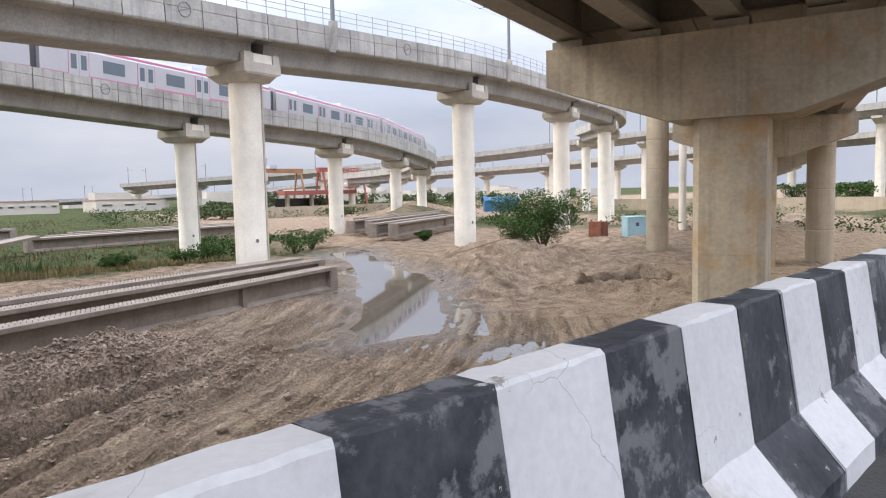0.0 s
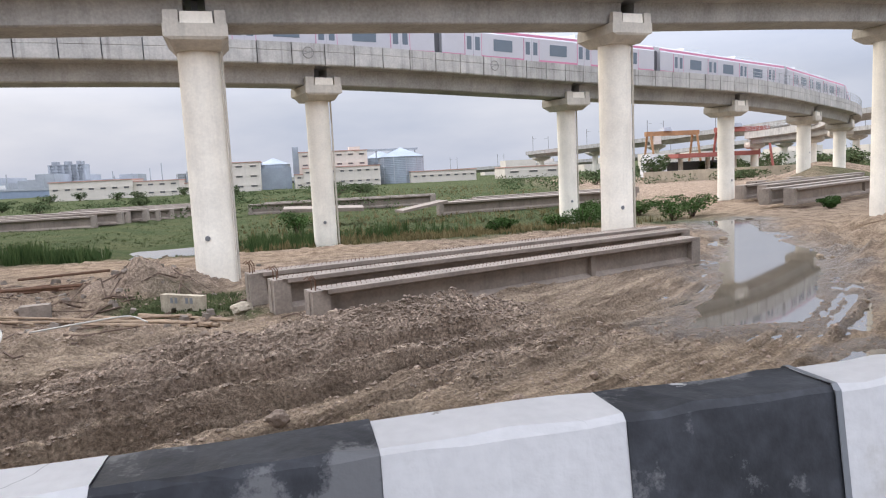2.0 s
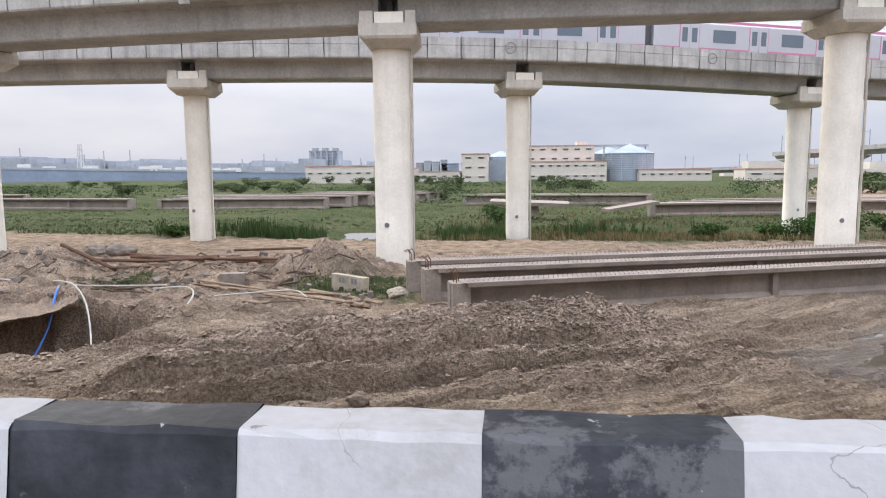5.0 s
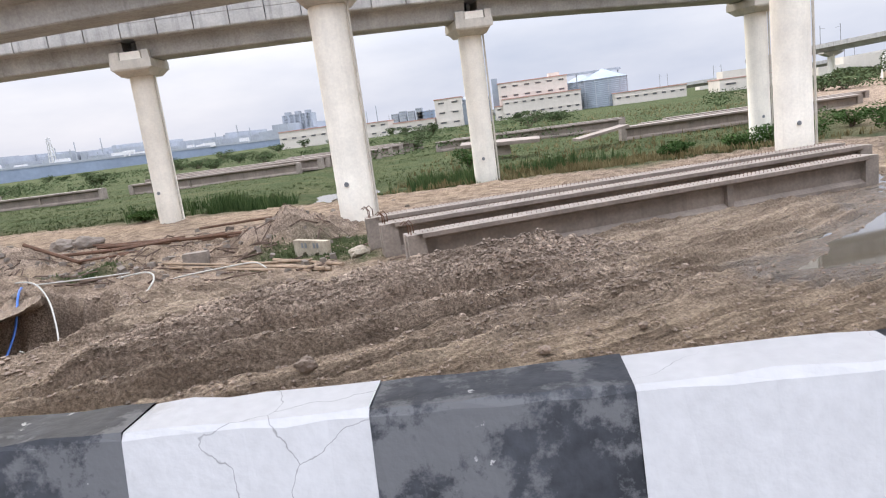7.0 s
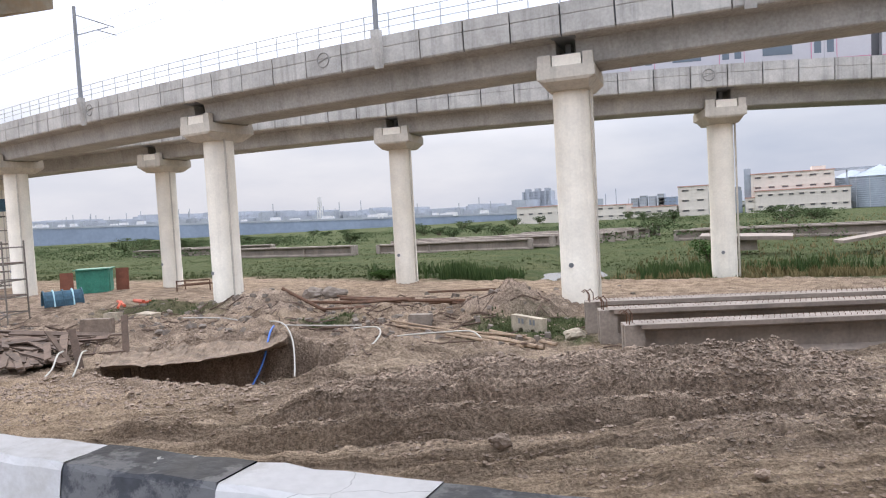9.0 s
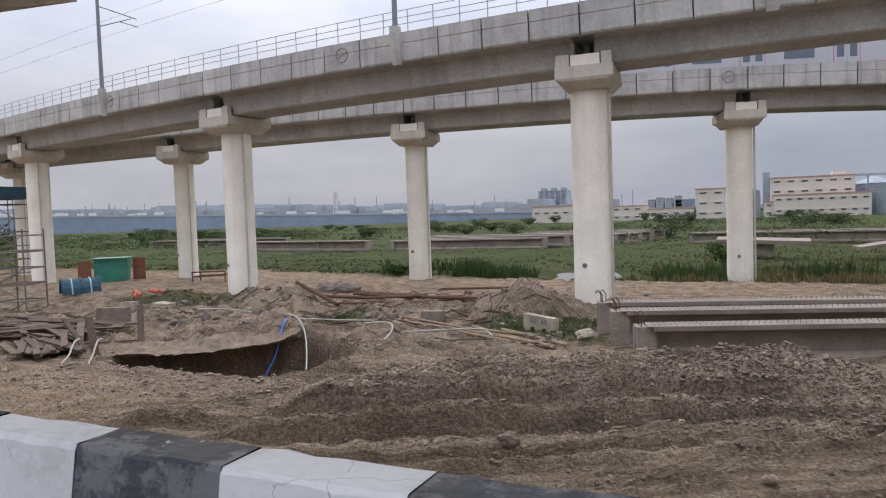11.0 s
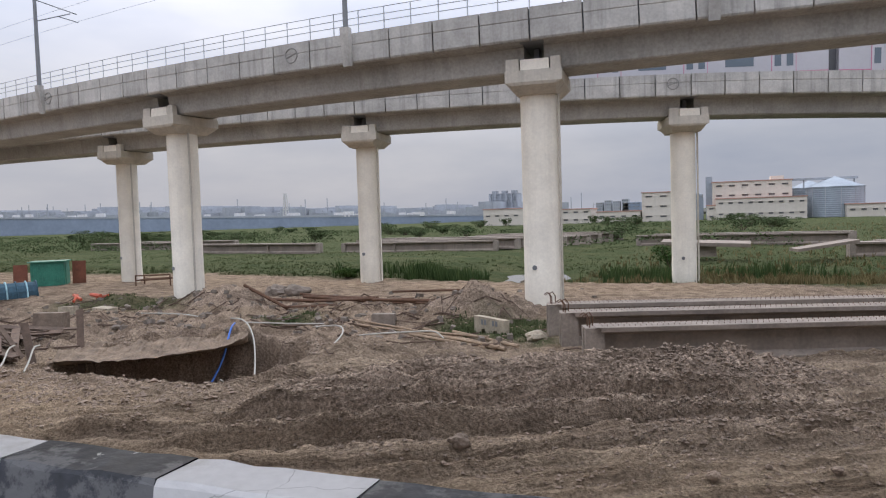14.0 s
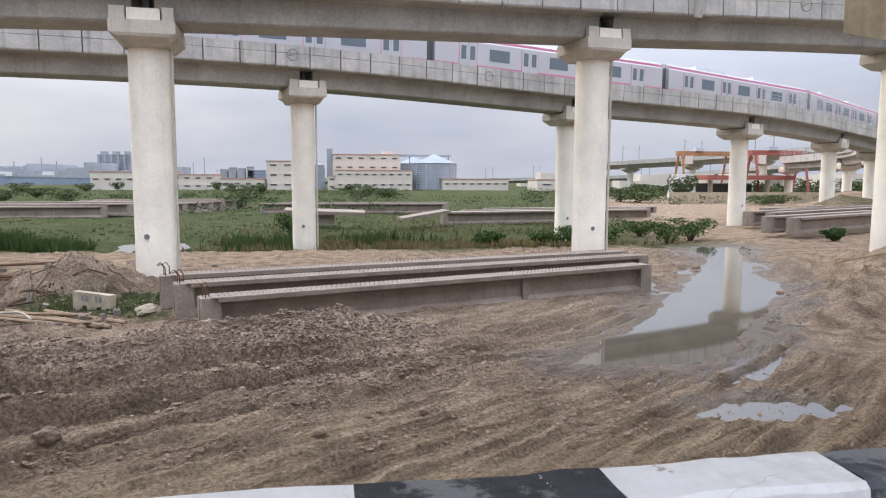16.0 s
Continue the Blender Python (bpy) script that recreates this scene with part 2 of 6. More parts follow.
def leaf_mat(name, base, tip):
    m = bpy.data.materials.new(name)
    m.use_nodes = True
    n, l = m.node_tree.nodes, m.node_tree.links
    p = n["Principled BSDF"]
    p.inputs["Roughness"].default_value = 0.75
    p.inputs["Specular IOR Level"].default_value = 0.0
    g = n.new("ShaderNodeNewGeometry")
    r = n.new("ShaderNodeValToRGB")
    r.color_ramp.elements[0].color = (*base, 1)
    r.color_ramp.elements[1].color = (*tip, 1)
    no = n.new("ShaderNodeTexNoise")
    no.inputs["Scale"].default_value = 0.35
    no.inputs["Detail"].default_value = 3
    l.new(g.outputs["Position"], no.inputs["Vector"])
    a = n.new("ShaderNodeMath")
    a.operation = "MULTIPLY_ADD"
    a.inputs[1].default_value = 0.5
    l.new(g.outputs["Random Per Island"], a.inputs[0])
    s = n.new("ShaderNodeMath")
    s.operation = "MULTIPLY_ADD"
    s.inputs[1].default_value, s.inputs[2].default_value = 1.6, -0.55
    l.new(no.outputs["Fac"], s.inputs[0])
    l.new(s.outputs[0], a.inputs[2])
    l.new(a.outputs[0], r.inputs["Fac"])
    l.new(r.outputs["Color"], p.inputs["Base Color"])
    return m


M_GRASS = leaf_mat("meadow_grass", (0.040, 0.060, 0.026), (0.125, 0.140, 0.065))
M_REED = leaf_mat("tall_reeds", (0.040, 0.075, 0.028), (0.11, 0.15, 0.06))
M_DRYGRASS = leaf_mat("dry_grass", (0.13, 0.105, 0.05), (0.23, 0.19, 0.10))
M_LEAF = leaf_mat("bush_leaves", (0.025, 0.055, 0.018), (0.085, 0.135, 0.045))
# paler, greyer copy of the leaf colour, with distance haze painted in
M_FARLEAF = leaf_mat("hazed_far_leaves", (0.048, 0.072, 0.034), (0.105, 0.128, 0.062))


# ---- mesh helpers ----
class Shape:
    """Vertices and faces gathered for one mesh."""

    def __init__(self):
        self.v, self.f = [], []

    def add(self, verts, faces):
        k = len(self.v)
        self.v += [tuple(p) for p in verts]
        self.f += [tuple(i + k for i in f) for f in faces]
        return self

    def box(self, x0, x1, y0, y1, z0, z1, m=None, taper=0.0):
        t = taper
        vs = [(x0, y0, z0), (x1, y0, z0), (x1, y1, z0), (x0, y1, z0),
              (x0 + t, y0 + t, z1), (x1 - t, y0 + t, z1), (x1 - t, y1 - t, z1), (x0 + t, y1 - t, z1)]
        if m is not None:
            vs = [tuple(m @ Vector(p)) for p in vs]
        return self.add(vs, [(3, 2, 1, 0), (4, 5, 6, 7), (0, 1, 5, 4), (1, 2, 6, 5), (2, 3, 7, 6), (3, 0, 4, 7)])

    def tube(self, pts, r, seg=8, r_end=None):
        """A round bar along points."""
        pts = [Vector(p) for p in pts]
        rings, n = [], len(pts)
        for i, p in enumerate(pts):
            d = (pts[min(i + 1, n - 1)] - pts[max(i - 1, 0)]).normalized()
            u = d.cross(Vector((0, 0, 1)) if abs(d.z) < 0.9 else Vector((1, 0, 0))).normalized()
            w = d.cross(u)
            rr = r if r_end is None else r + (r_end - r) * i / max(1, n - 1)
            rings.append([p + (u * math.cos(a) + w * math.sin(a)) * rr for a in [2 * math.pi * k / seg for k in range(seg)]])
        k = len(self.v)
        self.v += [tuple(q) for ring in rings for q in ring]
        for i in range(n - 1):
            for j in range(seg):
                a, b = k + i * seg + j, k + i * seg + (j + 1) % seg
                self.f.append((a, b, b + seg, a + seg))
        self.f.append(tuple(k + j for j in range(seg))[::-1])
        self.f.append(tuple(k + (n - 1) * seg + j for j in range(seg)))
        return self

    def sweep(self, prof, frames, closed=True):
        """A profile of (across, up) carried along frames of (origin, across vector)."""
        k, n = len(self.v), len(prof)
        for o, a in frames:
            for s, z in prof:
                self.v.append((o[0] + a[0] * s, o[1] + a[1] * s, o[2] + z))
        for i in range(len(frames) - 1):
            for j in range(n if closed else n - 1):
                a, b = k + i * n + j, k + i * n + (j + 1) % n
                self.f.append((a, a + n, b + n, b))
        if closed:
            self.f.append(tuple(k + j for j in range(n)))
            self.f.append(tuple(k + (len(frames) - 1) * n + j for j in range(n))[::-1])
        return self

    def mesh(self, name, material, smooth=False):
        me = bpy.data.meshes.new(name)
        me.from_pydata(self.v, [], self.f)
        bm = bmesh.new()
        bm.from_mesh(me)
        if len(self.f) < 20000:
            bmesh.ops.recalc_face_normals(bm, faces=bm.faces)
        bm.to_mesh(me)
        bm.free()
        me.materials.append(material)
        if smooth:
            for p in me.polygons:
                p.use_smooth = True
        return me


def part(name, shape, material, parent=None, label="", smooth=False):
    ob = new(name, shape.mesh(name, material, smooth))
    if parent is not None:
        ob.parent = parent
    if label:
        ob["label"] = label
    return ob


def thing(name, label, category, at=(0, 0, 0), rz=0.0, group="", kind=""):
    ob = new(name)
    ob.empty_display_size = 0.3
    ob.matrix_basis = pose(*at, 0, 0, rz)
    return tagged(ob, label, category, group, kind)


def single(name, shape, material, label, category, group="", kind="", smooth=False):
    return tagged(part(name, shape, material, None, "", smooth), label, category, group, kind)


# ---- lattice noise on arrays ----
def _hash(ix, iy, seed):
    h = (ix.astype(np.int64) * 374761393 + iy.astype(np.int64) * 668265263 + seed * 982451653) & 0xFFFFFFFF
    h = ((h ^ (h >> 13)) * 1274126177) & 0xFFFFFFFF
    return ((h ^ (h >> 16)) & 0xFFFF) / 65535.0


def vnoise(x, y, seed=0):
    ix, iy = np.floor(x), np.floor(y)
    fx, fy = x - ix, y - iy
    fx, fy = fx * fx * (3 - 2 * fx), fy * fy * (3 - 2 * fy)
    a, b = _hash(ix, iy, seed), _hash(ix + 1, iy, seed)
    c, d = _hash(ix, iy + 1, seed), _hash(ix + 1, iy + 1, seed)
    return (a + (b - a) * fx) * (1 - fy) + (c + (d - c) * fx) * fy - 0.5


def fbm(x, y, seed=0, octaves=4, gain=0.55):
    out, amp = 0.0, 1.0
    for k in range(octaves):
        out = out + amp * vnoise(x * 2.03**k + 17.3 * k, y * 2.03**k - 9.1 * k, seed + k)
        amp *= gain
    return out


def sstep(a, b, v):
    t = np.clip((v - a) / (b - a), 0, 1)
    return t * t * (3 - 2 * t)


def inside(x, y, poly):
    """Signed distance to a polygon: negative inside."""
    d = np.full(np.shape(x), 1e9)
    s = np.ones(np.shape(x))
    n = len(poly)
    for i in range(n):
        (ax, ay), (bx, by) = poly[i], poly[i - 1]
        ex, ey = bx - ax, by - ay
        wx, wy = x - ax, y - ay
        t = np.clip((wx * ex + wy * ey) / (ex * ex + ey * ey), 0, 1)
        d = np.minimum(d, (wx - ex * t) ** 2 + (wy - ey * t) ** 2)
        c1, c2, c3 = y >= ay, y < by, ex * wy > ey * wx
        s = np.where((c1 & c2 & c3) | (~c1 & ~c2 & ~c3), -s, s)
    return s * np.sqrt(d)


PUDDLE = [(6.2, 15.3), (9.4, 14.7), (12.5, 17.9), (15.0, 20.6), (18.0, 23.6), (19.8, 26.0), (20.8, 29.5), (23.5, 34.5),
          (27.5, 41.5), (24.5, 41.0), (20.6, 33.5), (17.0, 28.4), (13.8, 24.4), (10.6, 20.0)]
PIT = [(-19.8, 15.3), (-17.0, 14.9), (-13.5, 14.8), (-10.9, 15.2), (-10.6, 17.6), (-12.6, 20.6), (-15.2, 22.2), (-18.2, 21.2), (-20.7, 18.2)]
PIT2 = [(19.0, 16.2), (20.8, 14.4), (23.2, 13.2), (25.4, 14.0), (25.2, 16.6), (22.0, 17.6)]
MARSH = [(-14.6, 48.6), (-11.5, 49.4), (-8.6, 49.0), (-9.0, 53.5), (-10.4, 58.5), (-16.2, 57.0), (-14.8, 52.5)]
POOL_BANK = [(-13.8, 45.0), (-8.0, 45.4), (-8.0, 50), (-9.8, 59.2), (-16.8, 57.8), (-15.2, 50)]


def heap(x, y, cx, cy, rx, ry, rot, h, seed, power=1.0):
    c, s = math.cos(radians(rot)), math.sin(radians(rot))
    u, v = (x - cx) * c + (y - cy) * s, -(x - cx) * s + (y - cy) * c
    w = 1 + 0.5 * fbm(x * 0.7, y * 0.7, seed)
    d = np.sqrt((u / rx) ** 2 + (v / ry) ** 2) / w
    return h * np.clip(1 - d, 0, 1) ** power * (1 + 0.35 * fbm(x * 1.6, y * 1.6, seed + 5))


def dark_soil(x, y):
    """The long heap of fresh dug soil: its share of the height."""
    c, s = math.cos(radians(27)), math.sin(radians(27))
    u, v = (x + 2.4) * c + (y - 15.2) * s, -(x + 2.4) * s + (y - 15.2) * c
    w = 1 + 0.35 * fbm(x * 0.5, y * 0.5, 31)
    m = 1 - sstep(3.0, np.where(u < 0, 10.5, 7.4), np.abs(u) * w)
    return m * np.where(v < 0, 1 - sstep(-0.8, 4.4, -v * w), 1 - sstep(0.4, 4.6, v * w))


def ruts(x, y):
    """Tyre tracks that fan out from the puddle towards the left."""
    v = y - 0.36 * x - 0.012 * (x + 6) ** 2 * np.where(x > -6, 1, 0.2) + 0.7 * fbm(x * 0.16, y * 0.16, 3) + 0.10 * fbm(x * 0.9, y * 0.9, 33)
    gate = sstep(-0.25, 0.15, fbm(v * 0.55, x * 0.07, 34, 2))
    a = 0.75 * np.cos(v * 2 * math.pi / 0.92) * gate + 0.40 * np.cos(v * 2 * math.pi / 0.53 + 1.0)
    m = (1 - sstep(20, 25, y - 0.25 * x)) * sstep(-17, -11, x) * (1 - sstep(11.5, 16, x))
    return a, m


def height(x, y):
    x, y = np.asarray(x, float), np.asarray(y, float)
    dirt = (1 - sstep(44, 60, y + 0.12 * x))
    z = 0.22 * fbm(x * 0.22, y * 0.22, 1) + 0.10 * fbm(x * 1.1, y * 1.1, 2) * dirt + 0.17 * dirt * fbm(x * 3.1, y * 3.1, 8, 4)
    z = z * sstep(5, 9, np.abs(y)) * np.clip(1.4 - np.abs(y) / 400, 0.25, 1)
    a, m = ruts(x, y)
    z = z * (1 - 0.45 * m)
    wet = 1 - sstep(0.0, 2.6, inside(x, y, PUDDLE))
    z = z + a * m * 0.23 * (1 - 0.5 * wet) * (0.7 + 1.2 * vnoise(x * 0.9, y * 0.9, 4))
    ds = dark_soil(x, y)
    z = z + ds * (0.80 + 0.20 * fbm(x * 1.2, y * 1.2, 6) + (0.08 + 0.20 * sstep(-1.5, 2.0, x)) * fbm(x * 3.6, y * 3.6, 7, 4)) + 0.27 * ds * a * sstep(3.0, -1.0, x)
    z = z + heap(x, y, -8.7, 28.7, 2.6, 1.8, 10, 1.5, 11)
    z = z + heap(x, y, -14.0, 27.0, 4.5, 2.4, -10, 0.45, 12)
    z = z + heap(x, y, -22.6, 28.6, 3.2, 2.0, 0, 1.45, 13)
    z = z + heap(x, y, 27.0, 26.8, 8.0, 4.8, 25, 1.4, 14)
    z = z + heap(x, y, 18.2, 20.6, 4.2, 2.2, 30, 0.8, 15)
    z = z + heap(x, y, -24.5, 12.2, 4.2, 2.6, 0, 0.9, 16)
    z = z + heap(x, y, -9.6, 17.5, 3.4, 3.0, 0, 0.75, 17)
    z = z + heap(x, y, 47.0, 62.0, 9, 5, 20, 2.2, 18) + heap(x, y, 60, 70, 14, 6, 25, 3.2, 19) + heap(x, y, 80, 92, 20, 8, 25, 3.5, 20)
    rough = (1 - sstep(-8, -4, x)) * sstep(15, 19, y) * (1 - sstep(31, 36, y)) + sstep(14, 18, x) * sstep(10, 13, y) * (1 - sstep(34, 40, y)) * (0.45 + 0.55 * sstep(19, 24, y))
    z = z + rough * (0.50 * fbm(x * 0.75, y * 0.75, 27, 5) + 0.24 * np.abs(fbm(x * 2.2, y * 2.2, 28, 3)))
    z = z + heap(x, y, -20.0, 21.0, 5.0, 2.6, 35, 0.45, 21)
    z = z + 0.45 * (1 - sstep(0, 1.5, np.abs(inside(x, y, PIT2)))) * (0.6 + fbm(x, y, 22))
    pd = inside(x, y, PUDDLE)
    shore = 1 - sstep(-0.2, 1.3, pd)
    z = z * (1 - 0.92 * shore) - 0.03 * wet
    z = z - 0.20 * (1 - sstep(-0.9, 0.25, pd + 0.35 * fbm(x * 0.6, y * 0.6, 9)))
    for poly, deep in ((PIT, 3.4), (PIT2, 1.4)):
        d = inside(x, y, poly) + 0.5 * fbm(x * 0.9, y * 0.9, 23) + 0.15 * fbm(x * 3, y * 3, 24)
        z = np.where(d < 0.1, z * sstep(-0.4, 0.1, d), z) - deep * (1 - sstep(-0.45, 0.0, d)) * (1 + 0.2 * fbm(x * 1.5, y * 1.5, 25))
    slick = 1 - sstep(0.55, 1.15, np.hypot((x - 8.9) / 1.7, (y - 11.5 - 0.1 * (x - 9)) / 0.6) + 0.7 * fbm(x * 0.8, y * 2.2, 63))
    z = z * (1 - 0.6 * slick) - 0.10 * slick
    z = np.where((pd > 0.5) & (y > 9) & (y < 60), np.maximum(z, -0.03 - 0.05 * np.clip(slick + (pd < 1.5), 0, 1) - 3.0 * ((inside(x, y, PIT) < 0.4) | (inside(x, y, PIT2) < 0.4))), z)
    z = z - 0.35 * (1 - sstep(-1.5, 0.4, inside(x, y, MARSH)))
    # the wet meadow lies lower than the site
    z = z - 0.66 * sstep(42.8, 46.4, y) * sstep(-22, -15, x) * (1 - sstep(24, 36, x - 0.3 * (y - 50))) * (1 - sstep(75, 120, y))
    # embankment that carries the road
    bank = 1 - sstep(1.5, 6.0, y + 0.4 * fbm(x * 0.4, y * 0.4, 26))
    bank = np.where(y < -14, 1 - sstep(14, 21, -y), bank)
    return z * (1 - bank) + 3.05 * bank


def ground_z(x, y):
    return float(height(np.array([x]), np.array([y]))[0])


# ---- ground: one sheet to the horizon ----
def axis_steps(lo, hi, fine, far_lo, far_hi):
    a = list(np.arange(lo, hi + 1e-6, fine))
    s = fine
    while a[-1] < far_hi:
        s *= 1.10
        a.append(a[-1] + s)
    s = fine
    while a[0] > far_lo:
        s *= 1.10
        a.insert(0, a[0] - s)
    return np.array(a)


gx = axis_steps(-27, 24, 0.11, -3500, 3500)
gy = axis_steps(9.5, 30, 0.095, -900, 4000)
GX, GY = np.meshgrid(gx, gy)
GZ = height(GX, GY)
nx, ny = len(gx), len(gy)
idx = np.arange(nx * ny).reshape(ny, nx)
quads = np.stack([idx[:-1, :-1], idx[:-1, 1:], idx[1:, 1:], idx[1:, :-1]], -1).reshape(-1, 4)
gm = bpy.data.meshes.new("ground")
gm.vertices.add(nx * ny)
gm.vertices.foreach_set("co", np.stack([GX, GY, GZ], -1).astype(np.float32).ravel())
gm.loops.add(quads.size)
gm.loops.foreach_set("vertex_index", quads.ravel().astype(np.int32))
gm.polygons.add(len(quads))
gm.polygons.foreach_set("loop_start", np.arange(0, quads.size, 4, dtype=np.int32))
gm.update(calc_edges=True)
gm.validate()


def attr(name, values):
    gm.attributes.new(name, "FLOAT", "POINT").data.foreach_set("value", np.asarray(values, np.float32).ravel())


edge = GY + 0.10 * GX + 3.5 * fbm(GX * 0.12, GY * 0.12, 41) + 1.2 * fbm(GX * 0.6, GY * 0.6, 42)
green = sstep(41.5, 44.5, edge) * (1 - sstep(22, 34, GX - 0.28 * (GY - 50)))
green = np.maximum(green, sstep(175, 215, GY + 10 * fbm(GX * 0.02, GY * 0.02, 43)))
green = np.maximum(green, 0.9 * sstep(50, 60, GX + 6 * fbm(GX * 0.06, GY * 0.06, 58)) * sstep(-0.25, 0.1, fbm(GX * 0.05, GY * 0.05, 59)) * (GY < 80) * (GY > 5))
patch = 1 - sstep(-0.6, 1.2, inside(GX, GY, [(-9.5, 22.8), (-5.0, 22.5), (-5.8, 27.5), (-8.6, 27.0)]) + 0.9 * fbm(GX, GY, 44))
patch = np.maximum(patch, 1 - sstep(-0.4, 1.0, inside(GX, GY, [(-19, 24), (-15.5, 24.5), (-16, 26), (-19, 26)]) + 0.9 * fbm(GX, GY, 45)))
patch = np.maximum(patch, 0.8 * (1 - sstep(-1, 2.5, inside(GX, GY, [(-31, 27), (-26, 28), (-27, 31), (-34, 30)]) + 2 * fbm(GX * 0.5, GY * 0.5, 46))))
attr("green", np.clip(np.maximum(green, patch), 0, 1))
attr("wet", np.maximum(0.9 * (1 - sstep(0.6, 1.6, np.hypot((GX - 8.8) / 1.6, (GY - 12.0) / 0.7) + 0.6 * fbm(GX, GY, 62))), 1 - sstep(0.0, 2.4, inside(GX, GY, PUDDLE) + 1.6 * fbm(GX * 0.5, GY * 0.5, 47))) * (GY < 60))
attr("dark", np.clip(0.7 * (heap(GX, GY, -8.7, 28.7, 2.6, 1.8, 10, 1.5, 11) > 0.25) + 0.7 * (heap(GX, GY, -22.6, 28.6, 3.2, 2.0, 0, 1.45, 13) > 0.3) + dark_soil(GX, GY) * 1.25 + 0.9 * (1 - sstep(-0.5, 0.3, inside(GX, GY, PIT))) + 0.8 * (1 - sstep(2.2, 4.0, np.hypot(GX + 24.5, GY - 12.2))), 0, 1))
ra, rm = ruts(GX, GY)
RV = GY - 0.36 * GX - 0.012 * (GX + 6) ** 2 * np.where(GX > -6, 1, 0.2) + 0.7 * fbm(GX * 0.16, GY * 0.16, 3)
attr("track_across", RV)
attr("track_share", rm * (1 - 0.35 * np.clip(dark_soil(GX, GY) * 1.2, 0, 1)))
attr("rut", np.clip(-ra * rm * 0.9, 0, 1))
pale = 0.35 * sstep(35.5, 37.5, edge) * (1 - sstep(40.5, 42.5, edge)) * (GX < 5)
pale = np.maximum(pale, 0.9 * (1 - sstep(11.4, 13.2, GY - 0.12 * np.abs(GX + 4) + 0.8 * fbm(GX * 0.6, GY * 0.6, 48))))
pale = np.maximum(pale, 0.3 * sstep(10, 18, GX - 0.2 * GY) * (GY < 60))
pale = np.maximum(pale, 0.4 * sstep(0.05, 0.3, fbm(GX * 0.25, GY * 0.25, 61)) * (GY < 34))
attr("pale", np.clip(pale, 0, 1))


def ground_material():
    m = bpy.data.materials.new("site_soil_and_meadow")
    m.use_nodes = True
    n, l = m.node_tree.nodes, m.node_tree.links
    p = n["Principled BSDF"]
    geo = n.new("ShaderNodeNewGeometry")

    def tex(scale, detail=6, rough=0.6):
        t = n.new("ShaderNodeTexNoise")
        t.inputs["Scale"].default_value, t.inputs["Detail"].default_value, t.inputs["Roughness"].default_value = scale, detail, rough
        l.new(geo.outputs["Position"], t.inputs["Vector"])
        return t.outputs["Fac"]

    def ramp(fac, c0, c1, p0=0.32, p1=0.68):
        r = n.new("ShaderNodeValToRGB")
        r.color_ramp.elements[0].position, r.color_ramp.elements[1].position = p0, p1
        r.color_ramp.elements[0].color, r.color_ramp.elements[1].color = (*c0, 1), (*c1, 1)
        l.new(fac, r.inputs["Fac"])
        return r.outputs["Color"]

    def mixc(fac, a, b):
        x = n.new("ShaderNodeMix")
        x.data_type = "RGBA"
        l.new(fac, x.inputs[0])
        l.new(a, x.inputs[6])
        l.new(b, x.inputs[7])
        return x.outputs[2]

    def at(name):
        a = n.new("ShaderNodeAttribute")
        a.attribute_name = name
        return a.outputs["Fac"]

    mid, fine, big = tex(1.3), tex(14.0, 8, 0.7), tex(0.22)
    soil = ramp(mid, (0.16, 0.117, 0.086), (0.45, 0.345, 0.252))
    sand = ramp(mid, (0.28, 0.205, 0.138), (0.47, 0.36, 0.25))
    dark = ramp(fine, (0.275, 0.21, 0.16), (0.49, 0.385, 0.30))
    mud = ramp(mid, (0.12, 0.09, 0.064), (0.27, 0.21, 0.155))
    grass = ramp(mid, (0.034, 0.052, 0.021), (0.088, 0.104, 0.045))
    grass2 = ramp(big, (0.042, 0.060, 0.027), (0.12, 0.115, 0.062))
    cx = n.new("ShaderNodeCombineXYZ")
    sx = n.new("ShaderNodeSeparateXYZ")
    l.new(geo.outputs["Position"], sx.inputs[0])
    ku = n.new("ShaderNodeMath")
    ku.operation = "MULTIPLY"
    ku.inputs[1].default_value = 0.09
    l.new(sx.outputs["X"], ku.inputs[0])
    l.new(at("track_across"), cx.inputs["X"])
    l.new(ku.outputs[0], cx.inputs["Y"])
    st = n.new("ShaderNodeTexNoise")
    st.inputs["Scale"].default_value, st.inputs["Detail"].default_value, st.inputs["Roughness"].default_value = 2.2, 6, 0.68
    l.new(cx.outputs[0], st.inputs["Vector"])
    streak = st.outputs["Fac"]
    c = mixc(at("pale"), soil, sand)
    # track colour follows the bump noise: lit ridges and shaded grooves painted in
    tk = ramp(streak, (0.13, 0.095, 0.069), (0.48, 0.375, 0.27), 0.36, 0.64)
    ts = n.new("ShaderNodeMath")
    ts.operation = "MULTIPLY"
    ts.inputs[1].default_value = 0.75
    l.new(at("track_share"), ts.inputs[0])
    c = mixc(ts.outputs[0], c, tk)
    # the same groove shading, multiplied into the dug soil's colour
    furrow_shade = ramp(streak, (0.55, 0.54, 0.53), (1.3, 1.3, 1.3), 0.40, 0.60)
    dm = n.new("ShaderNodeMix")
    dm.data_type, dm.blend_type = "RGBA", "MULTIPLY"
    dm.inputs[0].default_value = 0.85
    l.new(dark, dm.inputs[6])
    l.new(furrow_shade, dm.inputs[7])
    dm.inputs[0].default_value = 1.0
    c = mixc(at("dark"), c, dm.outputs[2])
    c = mixc(at("wet"), c, mud)
    g = n.new("ShaderNodeMix")
    g.data_type = "RGBA"
    g.inputs[0].default_value = 0.5
    l.new(grass, g.inputs[6])
    l.new(grass2, g.inputs[7])
    c = mixc(at("green"), c, g.outputs[2])
